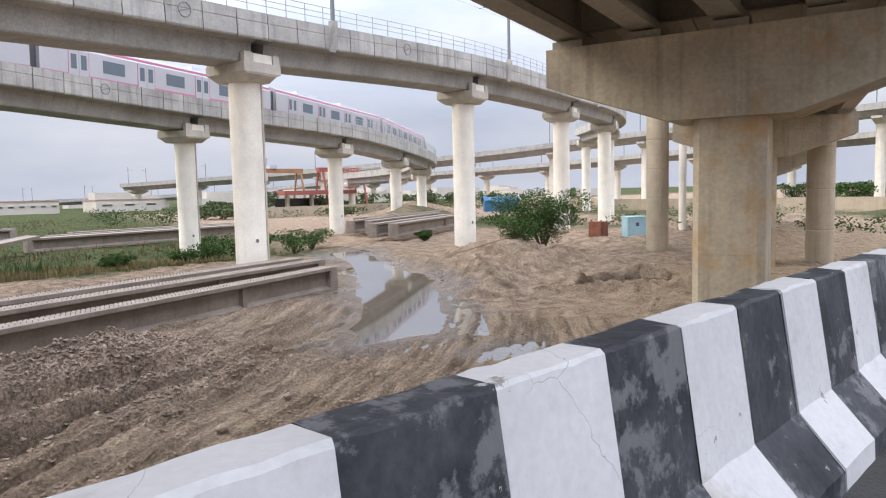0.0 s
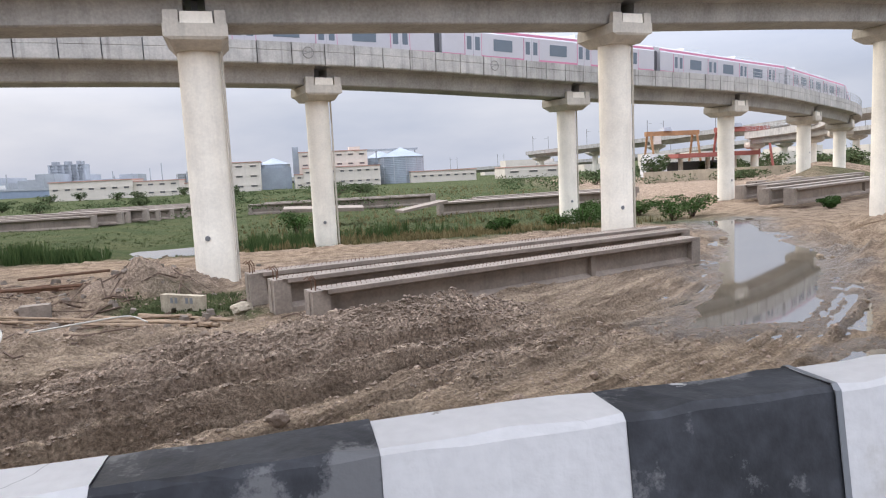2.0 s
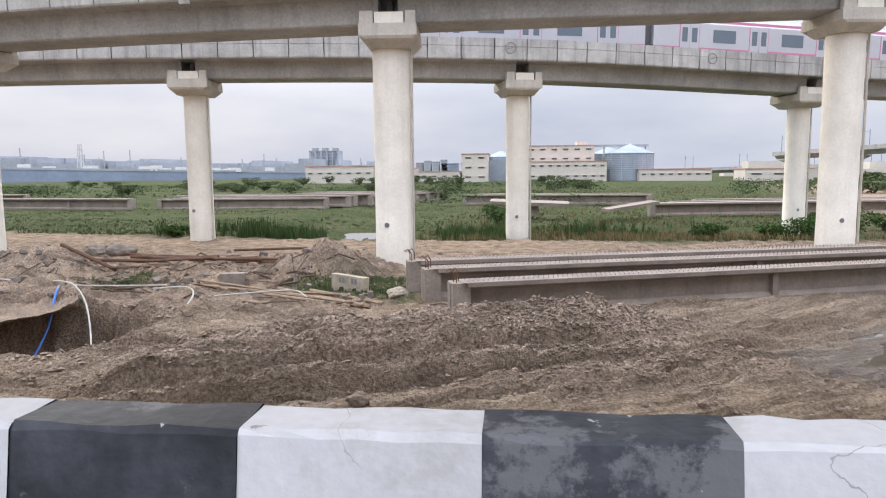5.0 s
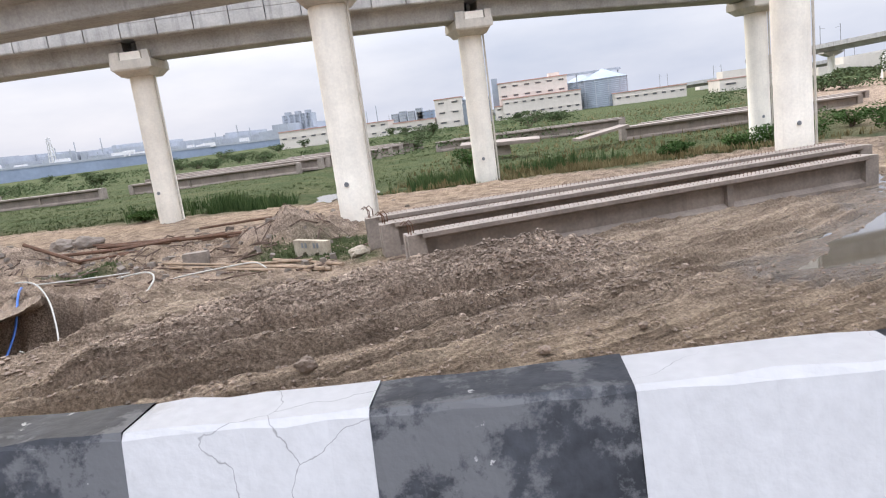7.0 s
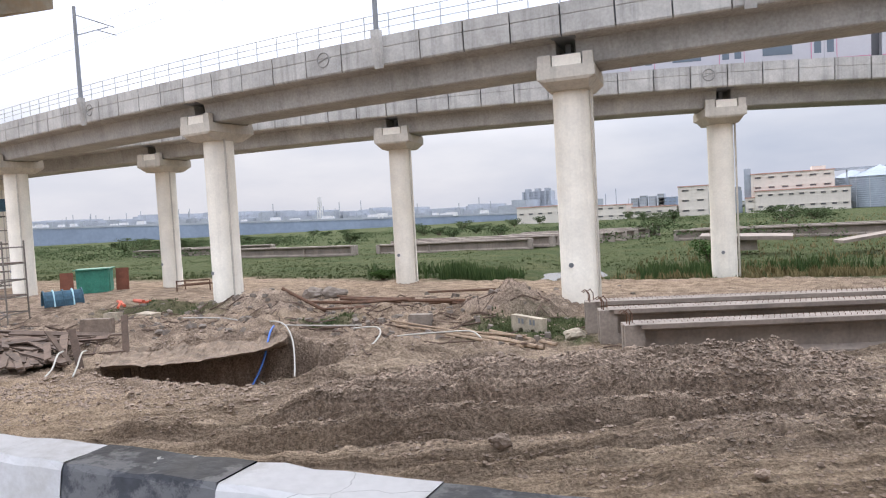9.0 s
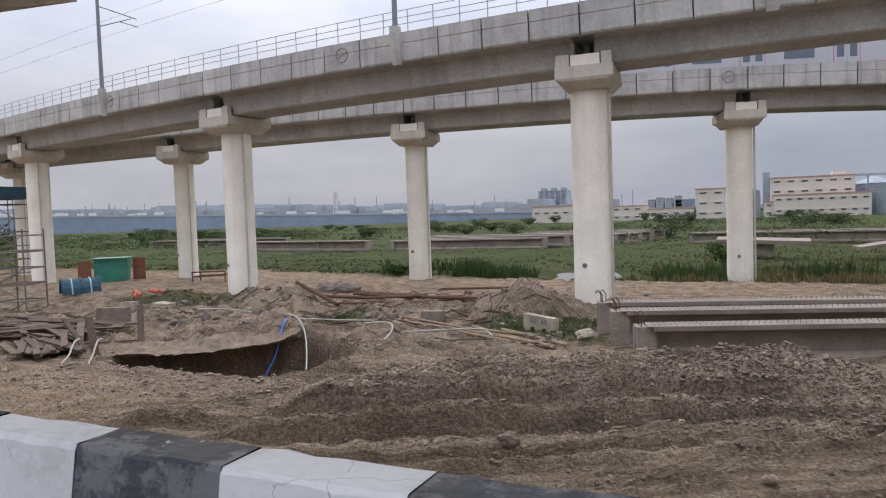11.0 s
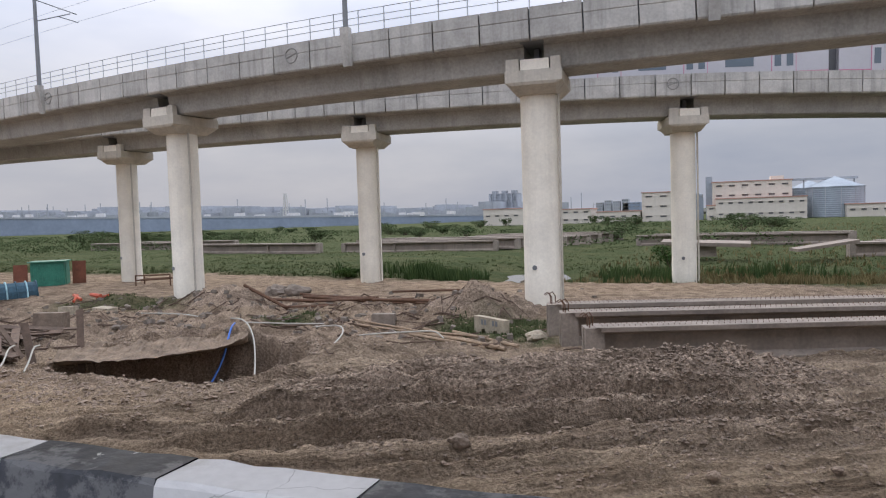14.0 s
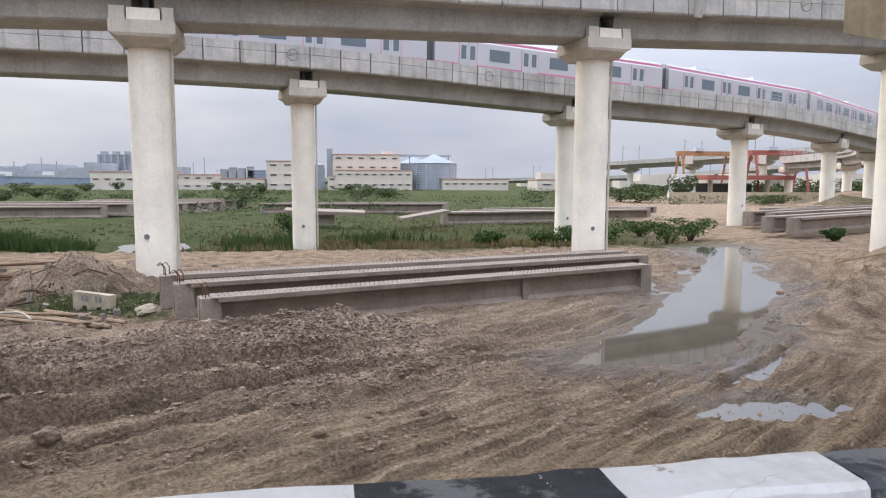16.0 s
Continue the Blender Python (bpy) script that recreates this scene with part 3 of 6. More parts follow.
    mul = n.new("ShaderNodeMix")
    mul.data_type, mul.blend_type = "RGBA", "MULTIPLY"
    mul.inputs[0].default_value = 1
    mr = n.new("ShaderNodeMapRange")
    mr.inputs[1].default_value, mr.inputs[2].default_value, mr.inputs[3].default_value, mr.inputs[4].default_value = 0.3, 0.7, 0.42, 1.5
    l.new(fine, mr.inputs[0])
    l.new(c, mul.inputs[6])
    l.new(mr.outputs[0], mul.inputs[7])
    l.new(mul.outputs[2], p.inputs["Base Color"])
    rg = n.new("ShaderNodeMapRange")
    rg.inputs[3].default_value, rg.inputs[4].default_value = 0.95, 0.30
    l.new(at("wet"), rg.inputs[0])
    l.new(rg.outputs[0], p.inputs["Roughness"])
    b = n.new("ShaderNodeBump")
    b.inputs["Strength"].default_value, b.inputs["Distance"].default_value = 1.0, 0.16
    hs = n.new("ShaderNodeMath")
    hs.operation = "MULTIPLY"
    l.new(streak, hs.inputs[0])
    l.new(at("track_share"), hs.inputs[1])
    ha = n.new("ShaderNodeMath")
    ha.operation = "MULTIPLY_ADD"
    ha.inputs[1].default_value = 2.6
    l.new(hs.outputs[0], ha.inputs[0])
    l.new(fine, ha.inputs[2])
    l.new(ha.outputs[0], b.inputs["Height"])
    l.new(b.outputs["Normal"], p.inputs["Normal"])
    sp = n.new("ShaderNodeMapRange")
    sp.inputs[3].default_value, sp.inputs[4].default_value = 0.02, 0.5
    l.new(at("wet"), sp.inputs[0])
    l.new(sp.outputs[0], p.inputs["Specular IOR Level"])
    return m


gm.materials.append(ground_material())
for poly in gm.polygons:
    poly.use_smooth = True
ground = tagged(new("ground", gm), "rutted brown construction soil turning to green meadow", "ground", kind="structure")

# standing water
water = Shape().box(3, 30, 9.6, 42.6, -0.5, -0.055)
single("water", water, M_WATER, "still muddy rainwater in a long rutted puddle", "water", kind="structure")
marsh = Shape().box(-18.5, -5, 46, 61, -1.4, -0.82)
tagged(part("water", marsh, M_WATER), "shallow marsh pool among green reeds", "water", kind="structure")

# ---- road and striped crash barrier ----
BY, BZ, ROAD_Z = 0.89, 3.91, 3.13
road = Shape().box(-220, 220, -11.0, 0.55, ROAD_Z - 0.5, ROAD_Z)
single("road", road, M_ASPHALT, "dusty dark asphalt carriageway beside a barrier", "road", kind="structure")
BPROF = [(BY, BZ - 0.012), (BY - 0.012, BZ), (BY - 0.138, BZ), (BY - 0.15, BZ - 0.012), (BY - 0.225, BZ - 0.50), (BY - 0.40, BZ - 0.69), (BY - 0.41, ROAD_Z - 0.05), (BY + 0.10, ROAD_Z - 0.05)]
barrier = thing("crash_barrier", "concrete crash barrier painted in chipped black and white stripes", "barrier", kind="structure")


def stripe_mesh(seed):
    """One painted block of the barrier with slightly uneven arris and faces."""
    rnd = random.Random(seed)
    s, cols = Shape(), 6
    for i in range(cols + 1):
        x = 0.45 * i / cols
        for j, (y, z) in enumerate(BPROF):
            w = 0.0 if j > 5 else 0.004
            s.v.append((x, y + rnd.uniform(-w, w), z + rnd.uniform(-w, w)))
    n = len(BPROF)
    for i in range(cols):
        for j in range(n):
            a, b = i * n + j, i * n + (j + 1) % n
            s.f.append((a, a + n, b + n, b))
    return s


whites = [stripe_mesh(k).mesh("white_block", M_WHITE) for k in range(4)]
blacks = [stripe_mesh(k + 9).mesh("black_block", M_BLACK) for k in range(4)]
for k in range(-40, 91):
    black = k % 2 != 0
    ob = new("black_block" if black else "white_block", (blacks if black else whites)[(k * 7 // 2) % 4])
    ob.parent = barrier
    ob.location = (-0.85 + 0.45 * k, 0, 0)
jt = Shape()
jp = [(p[0] + (0.004 if k < 2 else -0.004), p[1] + 0.004) for k, p in enumerate(BPROF[:7])]
jt.sweep(jp, [((-2.655, 0, 0), (0, 1)), ((-2.640, 0, 0), (0, 1))], closed=False)
part("joint", jt, M_MAST, barrier, "dark open joint between barrier units")


# ---- flyover ----
# x, y, drop of the ramp
FLY_PIERS = [(-10.1, 3.1, 0.85), (11.25, 6.5, -0.3), (32.9, 13.7, -0.45), (54.0, 21.0, -0.9), (74.0, 29.0, -1.3)]


def flyover_pier(x, y, dz, ang):
    t = thing("flyover_pier", "stained concrete flyover pier with tapered hammerhead cap", "bridge pier", (x, y, 0), ang, "flyover piers")
    c = 0.16
    base = min(ground_z(x, y), 3.0) - 0.6
    ring = [(-0.8 + c, -0.8), (0.8 - c, -0.8), (0.8, -0.8 + c), (0.8, 0.8 - c), (0.8 - c, 0.8), (-0.8 + c, 0.8), (-0.8, 0.8 - c), (-0.8, -0.8 + c)]
    sides = [(i, (i + 1) % 8, (i + 1) % 8 + 8, i + 8) for i in range(8)]
    core = part("column_core", Shape().add([(a * 0.985, b * 0.985, base) for a, b in ring] + [(a * 0.985, b * 0.985, 6.3 + dz) for a, b in ring], sides), M_FLY, t, "rust-streaked concrete column core")
    for k in range(8):
        z0, z1 = base + (6.3 + dz - base) * k / 8, base + (6.3 + dz - base) * (k + 1) / 8 - 0.012
        part("column_lift", Shape().add([(a, b, z0) for a, b in ring] + [(a, b, z1) for a, b in ring], [tuple(range(8))[::-1], tuple(range(8, 16))] + sides), M_FLY, t, "stained square concrete column lift")
    cap = [(u, z + dz) for u, z in ((-4.4, 7.25), (-1.35, 6.2), (1.35, 6.2), (4.4, 7.25), (4.4, 8.2), (-4.4, 8.2))]
    s = Shape().sweep(cap, [((-0.95, 0, 0), (0, 1)), ((0.95, 0, 0), (0, 1))])
    part("cap", s, M_FLY, t)
    for k in range(5):
        v = -3.9 + 1.95 * k
        part("bearing_block", Shape().box(-0.75, 0.75, v - 0.4, v + 0.4, 8.2 + dz, 8.42 + dz), M_FLYGIRDER, t)
    return t


def flyover_span(x0, y0, d0, x1, y1, d1):
    ln = math.hypot(x1 - x0, y1 - y0)
    ang = math.degrees(math.atan2(y1 - y0, x1 - x0))
    t = thing("flyover_span", "road flyover span of concrete girders under a slab", "bridge deck", (x0, y0, d0), ang, "flyover spans")
    t.matrix_basis = t.matrix_basis @ Matrix.Rotation(-math.atan2(d1 - d0, ln), 4, "Y")
    ip = [(-0.32, 8.42), (0.32, 8.42), (0.32, 8.62), (0.12, 8.8), (0.12, 9.6), (0.42, 9.78), (0.42, 9.9), (-0.42, 9.9), (-0.42, 9.78), (-0.12, 9.6), (-0.12, 8.8), (-0.32, 8.62)]
    for k in range(5):
        v = -3.9 + 1.95 * k
        part("girder", Shape().sweep([(a + v, b) for a, b in ip], [((0.12, 0, 0), (0, 1)), ((ln - 0.12, 0, 0), (0, 1))]), M_FLYGIRDER, t)
    for u in (0.25, ln / 2, ln - 0.45):
        for k in range(4):
            v = -3.9 + 1.95 * k
            part("diaphragm", Shape().box(u, u + 0.2, v + 0.12, v + 1.83, 8.8, 9.9), M_FLYGIRDER, t)
    part("slab", Shape().box(0, ln - 0.03, -5.0, 5.0, 9.9, 10.15), M_FLYGIRDER, t)
    for v in (-5.0, 4.78):
        part("parapet", Shape().box(0, ln - 0.03, v, v + 0.22, 10.15, 11.05), M_GIRDER, t)
    return t


for i, p in enumerate(FLY_PIERS):
    q0, q1 = FLY_PIERS[max(0, i - 1)], FLY_PIERS[min(len(FLY_PIERS) - 1, i + 1)]
    flyover_pier(*p, math.degrees(math.atan2(q1[1] - q0[1], q1[0] - q0[0])))
for p, q in zip(FLY_PIERS, FLY_PIERS[1:]):
    flyover_span(*p, *q)
p0, p1 = FLY_PIERS[0], FLY_PIERS[1]
flyover_span(2 * p0[0] - p1[0], 2 * p0[1] - p1[1], 2 * p0[2] - p1[2], *p0)


# ---- metro viaducts ----
def catmull(pts, i, t):
    p0, p1, p2, p3 = (Vector(pts[max(0, min(len(pts) - 1, i + k))]) for k in (-1, 0, 1, 2))
    return 0.5 * (2 * p1 + (p2 - p0) * t + (2 * p0 - 5 * p1 + 4 * p2 - p3) * t * t + (3 * p1 - p0 - 3 * p2 + p3) * t**3)


def frame_at(pts, i, t):
    """Centre and the vector across the track, to the camera's side."""
    a, b = catmull(pts, i, max(0, t - 0.01)), catmull(pts, i, min(1, t + 0.01))
    d = b - a
    n = Vector((d.y, -d.x, 0)).normalized()
    return catmull(pts, i, t), n


def viaduct_pier(pts, i, dia, group):
    o, n = frame_at(pts, i, 0) if i < len(pts) - 1 else frame_at(pts, i - 1, 1)
    ang = math.degrees(math.atan2(-n.x, n.y)) + 180
    zc, g = o.z, ground_z(o.x, o.y)
    t = thing("viaduct_pier", "pale round concrete metro pier with a stepped cap", "bridge pier", (o.x, o.y, 0), ang, group)
    s, r, seg = Shape(), dia / 2, 40
    zs = [g - 0.5, g + 1.55, g + 1.57, 0.5 * (g + zc), 0.5 * (g + zc) + 0.02, zc - 0.85]
    rs = [r * 1.01, r * 1.01, r, r, r * 0.998, r * 0.998]
    for z, q in zip(zs, rs):
        s.v += [(q * math.cos(2 * math.pi * k / seg), q * math.sin(2 * math.pi * k / seg), z) for k in range(seg)]
    for a in range(len(zs) - 1):
        s.f += [(a * seg + k, a * seg + (k + 1) % seg, (a + 1) * seg + (k + 1) % seg, (a + 1) * seg + k) for k in range(seg)]
    part("shaft", s, M_PIER, t, smooth=True)
    w, e = 1.22, 1.62
    cap = Shape()
    for v, lift in ((-e, 0.42), (-e + 0.06, 0.30), (-e + 0.55, 0.0), (e - 0.55, 0.0), (e - 0.06, 0.30), (e, 0.42)):
        b = zc - 0.92 + lift
        cap.v += [(u, v, z) for u, z in ((-w + 0.34 - 0.3 * lift, b), (w - 0.34 + 0.3 * lift, b), (w, zc - 0.50), (w, zc - 0.03), (w - 0.03, zc), (-w + 0.03, zc), (-w, zc - 0.03), (-w, zc - 0.50))]
    for a in range(5):
        cap.f += [(a * 8 + k, a * 8 + (k + 1) % 8, (a + 1) * 8 + (k + 1) % 8, (a + 1) * 8 + k) for k in range(8)]
    cap.f += [tuple(range(8))[::-1], tuple(range(40, 48))]
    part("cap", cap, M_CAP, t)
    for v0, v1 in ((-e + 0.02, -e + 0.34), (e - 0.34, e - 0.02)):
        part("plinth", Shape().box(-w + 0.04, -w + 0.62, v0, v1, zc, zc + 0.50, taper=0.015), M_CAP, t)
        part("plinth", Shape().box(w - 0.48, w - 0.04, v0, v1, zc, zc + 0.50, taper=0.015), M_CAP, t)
        part("stopper", Shape().box(-w + 0.66, w - 0.54, v0 + 0.03, v1 - 0.03, zc, zc + 0.46, taper=0.02), M_PIER, t, "pale restraint block between the plinths")
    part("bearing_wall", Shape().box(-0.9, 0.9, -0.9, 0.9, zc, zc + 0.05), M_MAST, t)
    dp = Shape().tube([(r + 0.05, -0.35, zc - 0.85), (r + 0.05, -0.35, g + 0.05)], 0.06, 6)
    part("drain_pipe", dp, M_CAP, t)
    part("plate", Shape().tube([(-0.25, -r * 0.99, g + 1.9), (-0.25, -r * 1.02, g + 1.9)], 0.11, 12), M_MAST, t, "small round dark plate")
    return t


GIRDER = [(-1.02, 0.03), (1.02, 0.03), (1.10, 0.10), (1.24, 1.05), (1.98, 1.20), (1.98, 1.34), (-1.98, 1.34), (-1.98, 1.20), (-1.24, 1.05), (-1.10, 0.10)]
PANELP = [(0.0, -0.10), (0.17, -0.08), (0.22, 0.0), (0.22, 0.70), (0.195, 0.715), (0.195, 0.755), (0.22, 0.77), (0.22, 1.26), (0.0, 1.30)]
_panels = {}


def panel_mesh(length):
    key = round(length, 2)
    if key not in _panels:
        s = Shape()
        for u in (0.032, key - 0.032):
            s.v += [(u, -a, z) for a, z in PANELP]
        n = len(PANELP)
        s.f += [(k, (k + 1) % n, n + (k + 1) % n, n + k) for k in range(n)] + [tuple(range(n)), tuple(range(n, 2 * n))[::-1]]
        _panels[key] = s.mesh("panel", M_PANEL)
    return _panels[key]


def viaduct_span(pts, i, group, mast_at=None, emblem=(), fence=True):
    t = thing("viaduct_span", "grey concrete metro viaduct span with parapet panels", "viaduct", group=group)
    ln = (Vector(pts[i + 1]) - Vector(pts[i])).length
    gap = 0.42 / ln
    fr = [frame_at(pts, i, gap + (1 - 2 * gap) * k / 12) for k in range(13)]
    part("girder", Shape().sweep(GIRDER, fr), M_GIRDER, t)
    part("deck", Shape().sweep([(-1.8, 1.34), (1.8, 1.34), (1.8, 1.62), (-1.8, 1.62)], fr), M_TREAD, t)
    j0, jn = frame_at(pts, i, 0)
    dv = Vector((jn.y, -jn.x, 0))
    part("deck_joint", Shape().sweep([(-1.96, 1.10), (1.96, 1.10), (1.96, 1.33), (-1.96, 1.33)], [(j0 - dv * 0.5, jn), (j0 + dv * 0.5, jn)]), M_MAST, t, "dark deck joint above the pier")
    part("diaphragm", Shape().sweep([(-0.5, 0.06), (0.5, 0.06), (0.5, 1.1), (-0.5, 1.1)], [(j0 - dv * 0.12, jn), (j0 + dv * 0.12, jn)]), M_MAST, t)
    n = max(6, round(ln / 2.05))
    edges = [frame_at(pts, i, k / n) for k in range(n + 1)]
    back = Shape().sweep([(-1.98, 1.20), (-1.98, 2.5), (-2.15, 2.5), (-2.15, 1.20)], edges)
    # inner: added dark strip, so the gaps between panels show as dark lines
    inner = Shape().sweep([(1.82, 1.35), (1.95, 1.35), (1.95, 2.44), (1.82, 2.44)], edges)
    for k in range(n):
        a, na = frame_at(pts, i, k / n)
        b, nb = frame_at(pts, i, (k + 1) / n)
        ea, eb = a + na * 1.98, b + nb * 1.98
        d = eb - ea
        ob = new("panel", panel_mesh(d.length))
        ob.parent = t
        ob.matrix_basis = Matrix.Translation((ea.x, ea.y, ea.z + 1.20)) @ Matrix.Rotation(math.atan2(d.y, d.x), 4, "Z") @ Matrix.Rotation(-math.atan2(d.z, math.hypot(d.x, d.y)), 4, "Y")
        if k in emblem:
            c = (ea + eb) / 2 + (na + nb) * 0.5 * 0.225 + Vector((0, 0, 1.20 + 0.68))
            u = d.normalized()
            pts_e = [c + (u * math.cos(q) + Vector((0, 0, 1)) * math.sin(q)) * 0.34 for q in np.linspace(0, 2 * math.pi, 25)]
            part("emblem_ring", Shape().tube(pts_e, 0.03, 6), M_EMBLEM, t, "round grey ring emblem")
            part("emblem_bar", Shape().tube([c - u * 0.3 - Vector((0, 0, .1)), c + u * 0.3 + Vector((0, 0, .1))], 0.03, 6), M_EMBLEM, t)
    part("rear_parapet", back, M_PANEL, t)
    part("panel_backing", inner, M_MAST, t, "added dark backing strip behind the parapet panels")
    if fence:
        rail = Shape()
        m = max(8, round(ln / 1.35))
        for side in (2.08, -2.08):
            for h in (0.38, 0.68, 1.0):
                rail.tube([f[0] + f[1] * side + Vector((0, 0, 2.48 + h)) for f in (frame_at(pts, i, k / 10) for k in range(11))], 0.022, 4)
            for k in range(m):
                o, nn = frame_at(pts, i, k / m)
                q = o + nn * side
                rail.tube([q + Vector((0, 0, 2.4)), q + Vector((0, 0, 3.50))], 0.03, 4)
        part("railing", rail, M_STEEL, t, "thin galvanised steel railing")
    if mast_at is not None:
        o, nn = frame_at(pts, i, mast_at)
        dirv = Vector((nn.y, -nn.x, 0))
        q = o + nn * 2.34
        br = Shape().sweep([(0.20, 0.98), (0.30, 0.98), (0.52, 2.42), (0.52, 2.70), (0.20, 2.70)], [(o + nn * 2.0 - dirv * 0.22, nn), (o + nn * 2.0 + dirv * 0.22, nn)])
        part("mast_bracket", br, M_PANEL, t, "flared concrete mast bracket")
        ms = Shape().tube([q + Vector((0, 0, 2.6)), q + Vector((0, 0, 8.4))], 0.13, 8, 0.10)
        z = Vector((0, 0, 1))
        ms.tube([q + z * 7.9, q - nn * 2.6 + z * 7.6], 0.035, 5)
        ms.tube([q + z * 6.6, q - nn * 2.2 + z * 7.55], 0.035, 5)
        ms.tube([q - nn * 1.4 + z * 7.2, q - nn * 2.7 + z * 7.1], 0.03, 5)
        part("mast", ms, M_MAST, t, "slim grey overhead-line mast")
    return t


NEAR = [(-117, 58.0, 10.4), (-96, 48.5, 10.4), (-75.0, 41.5, 10.3), (-52.2, 36.6, 10.55), (-27.6, 31.7, 10.4), (-6.55, 30.45, 10.52), (14.2, 34.3, 11.35),
        (34.6, 36.9, 11.95), (55.5, 42.2, 12.2), (73.5, 48.0, 12.4), (92, 58.5, 12.7), (108, 73, 13.0)]
FAR = [(-128, 62, 10.2), (-107, 54, 10.2), (-86, 48.2, 10.2), (-64.4, 43.6, 10.2), (-42.3, 42.2, 10.15), (-21.3, 42.6, 10.12), (-0.9, 47.0, 10.15), (19.9, 54.0, 9.6),
       (38.7, 59.2, 9.0), (57.5, 70.8, 8.5), (70.6, 79.4, 7.8), (81.5, 91, 7.2), (89.5, 106, 6.8), (93, 126, 6.4)]
for i in range(1, len(NEAR)):
    viaduct_pier(NEAR, i, 1.70, "near viaduct piers")
for i in range(1, len(FAR)):
    viaduct_pier(FAR, i, 1.54, "far viaduct piers")
MASTS = {1: 0.5, 2: 0.5, 3: 0.6, 4: 0.6, 5: 0.33, 6: 0.225, 7: 0.16, 8: 0.3}
EMBL = {4: (4,), 5: (7,), 6: (5,), 3: (7,)}
for i in range(len(NEAR) - 1):
    viaduct_span(NEAR, i, "near viaduct spans", MASTS.get(i), EMBL.get(i, ()))
for i in range(len(FAR) - 1):
    viaduct_span(FAR, i, "far viaduct spans", None, {5: (9,), 6: (6,)}.get(i, ()), fence=(i > 7))


# ---- metro train on the far viaduct ----
def arc_table(pts):
    out, s, last = [], 0.0, None
    for i in range(len(pts) - 1):
        for k in range(20):
            p = catmull(pts, i, k / 20)
            if last is not None:
                s += (p - last).length
            out.append((s, p))
            last = p
    return out


FAR_ARC = arc_table(FAR)


def on_far(s):
    for (a, p), (b, q) in zip(FAR_ARC, FAR_ARC[1:]):
        if b >= s:
            return p.lerp(q, (s - a) / (b - a))
    return FAR_ARC[-1][1]


def train_car(s0, length=21.2):
    a, b = on_far(s0), on_far(s0 + length)
    d = b - a
    t = thing("metro_car", "silver metro carriage with magenta bands and dark windows", "train", tuple(a + Vector((0, 0, 1.55))), math.degrees(math.atan2(d.y, d.x)), "metro train")
    tilt = math.atan2(d.z, math.hypot(d.x, d.y))
    t.matrix_basis = t.matrix_basis @ Matrix.Rotation(-tilt, 4, "Y")
    ln = d.length
    prof = [(-1.40, 0.25), (1.40, 0.25), (1.45, 0.6), (1.45, 2.7), (1.25, 3.1), (0.8, 3.25), (-0.8, 3.25), (-1.25, 3.1), (-1.45, 2.7), (-1.45, 0.6)]
    part("body", Shape().sweep(prof, [((0.0, 0, 0), (0, 1)), ((ln, 0, 0), (0, 1))]), M_TRAIN, t)
    part("roof_unit", Shape().box(ln * 0.2, ln * 0.4, -0.9, 0.9, 3.2, 3.5, taper=0.12), M_STEEL, t)
    part("roof_unit", Shape().box(ln * 0.6, ln * 0.8, -0.9, 0.9, 3.2, 3.5, taper=0.12), M_STEEL, t)
    part("lower_band", Shape().box(0.02, ln - 0.02, -1.462, -1.44, 0.75, 1.12), M_PINK, t, "magenta lower stripe")
    part("upper_band", Shape().box(0.02, ln - 0.02, -1.40, -1.30, 2.72, 2.98), M_PINK, t, "magenta upper stripe")
    part("end_gangway", Shape().box(-0.5, 0, -1.1, 1.1, 0.4, 2.8), M_DARKGLASS, t, "dark ribbed gangway")
    for k in range(4):
        c = ln * (k + 0.5) / 4
        for sgn in (-1, 1):
            u = c + sgn * 0.36
            door = part("door", Shape().box(u - 0.34, u + 0.34, -1.475, -1.44, 0.62, 2.66), M_TRAIN, t)
            part("door_window", Shape().box(u - 0.2, u + 0.2, -1.482, -1.47, 1.45, 2.4), M_TRAINGLASS, door)
        for sgn in (-1, 1):
            u = c + sgn * ln / 8
            if 1 < u < ln - 1 and (sgn > 0 or k == 0):
                part("window", Shape().box(u - 0.85, u + 0.85, -1.468, -1.44, 1.5, 2.35), M_TRAINGLASS, t)
        part("door_edge", Shape().box(c - 0.74, c - 0.70, -1.478, -1.44, 0.62, 2.66), M_PINK, t)
        part("door_edge", Shape().box(c + 0.70, c + 0.74, -1.478, -1.44, 0.62, 2.66), M_PINK, t)
    return t


s_gap = min(FAR_ARC, key=lambda r: abs(r[1].x - 7.4))[0]
for k in range(-1, 5):
    train_car(s_gap + 0.25 + 21.75 * k)


# ---- precast I-beams ----
I_PROF = [(-0.33, 0.0), (0.33, 0.0), (0.33, 0.16), (0.11, 0.30), (0.11, 0.86), (0.42, 0.98), (0.42, 1.10), (-0.42, 1.10), (-0.42, 0.98), (-0.11, 0.86), (-0.11, 0.30), (-0.33, 0.16)]


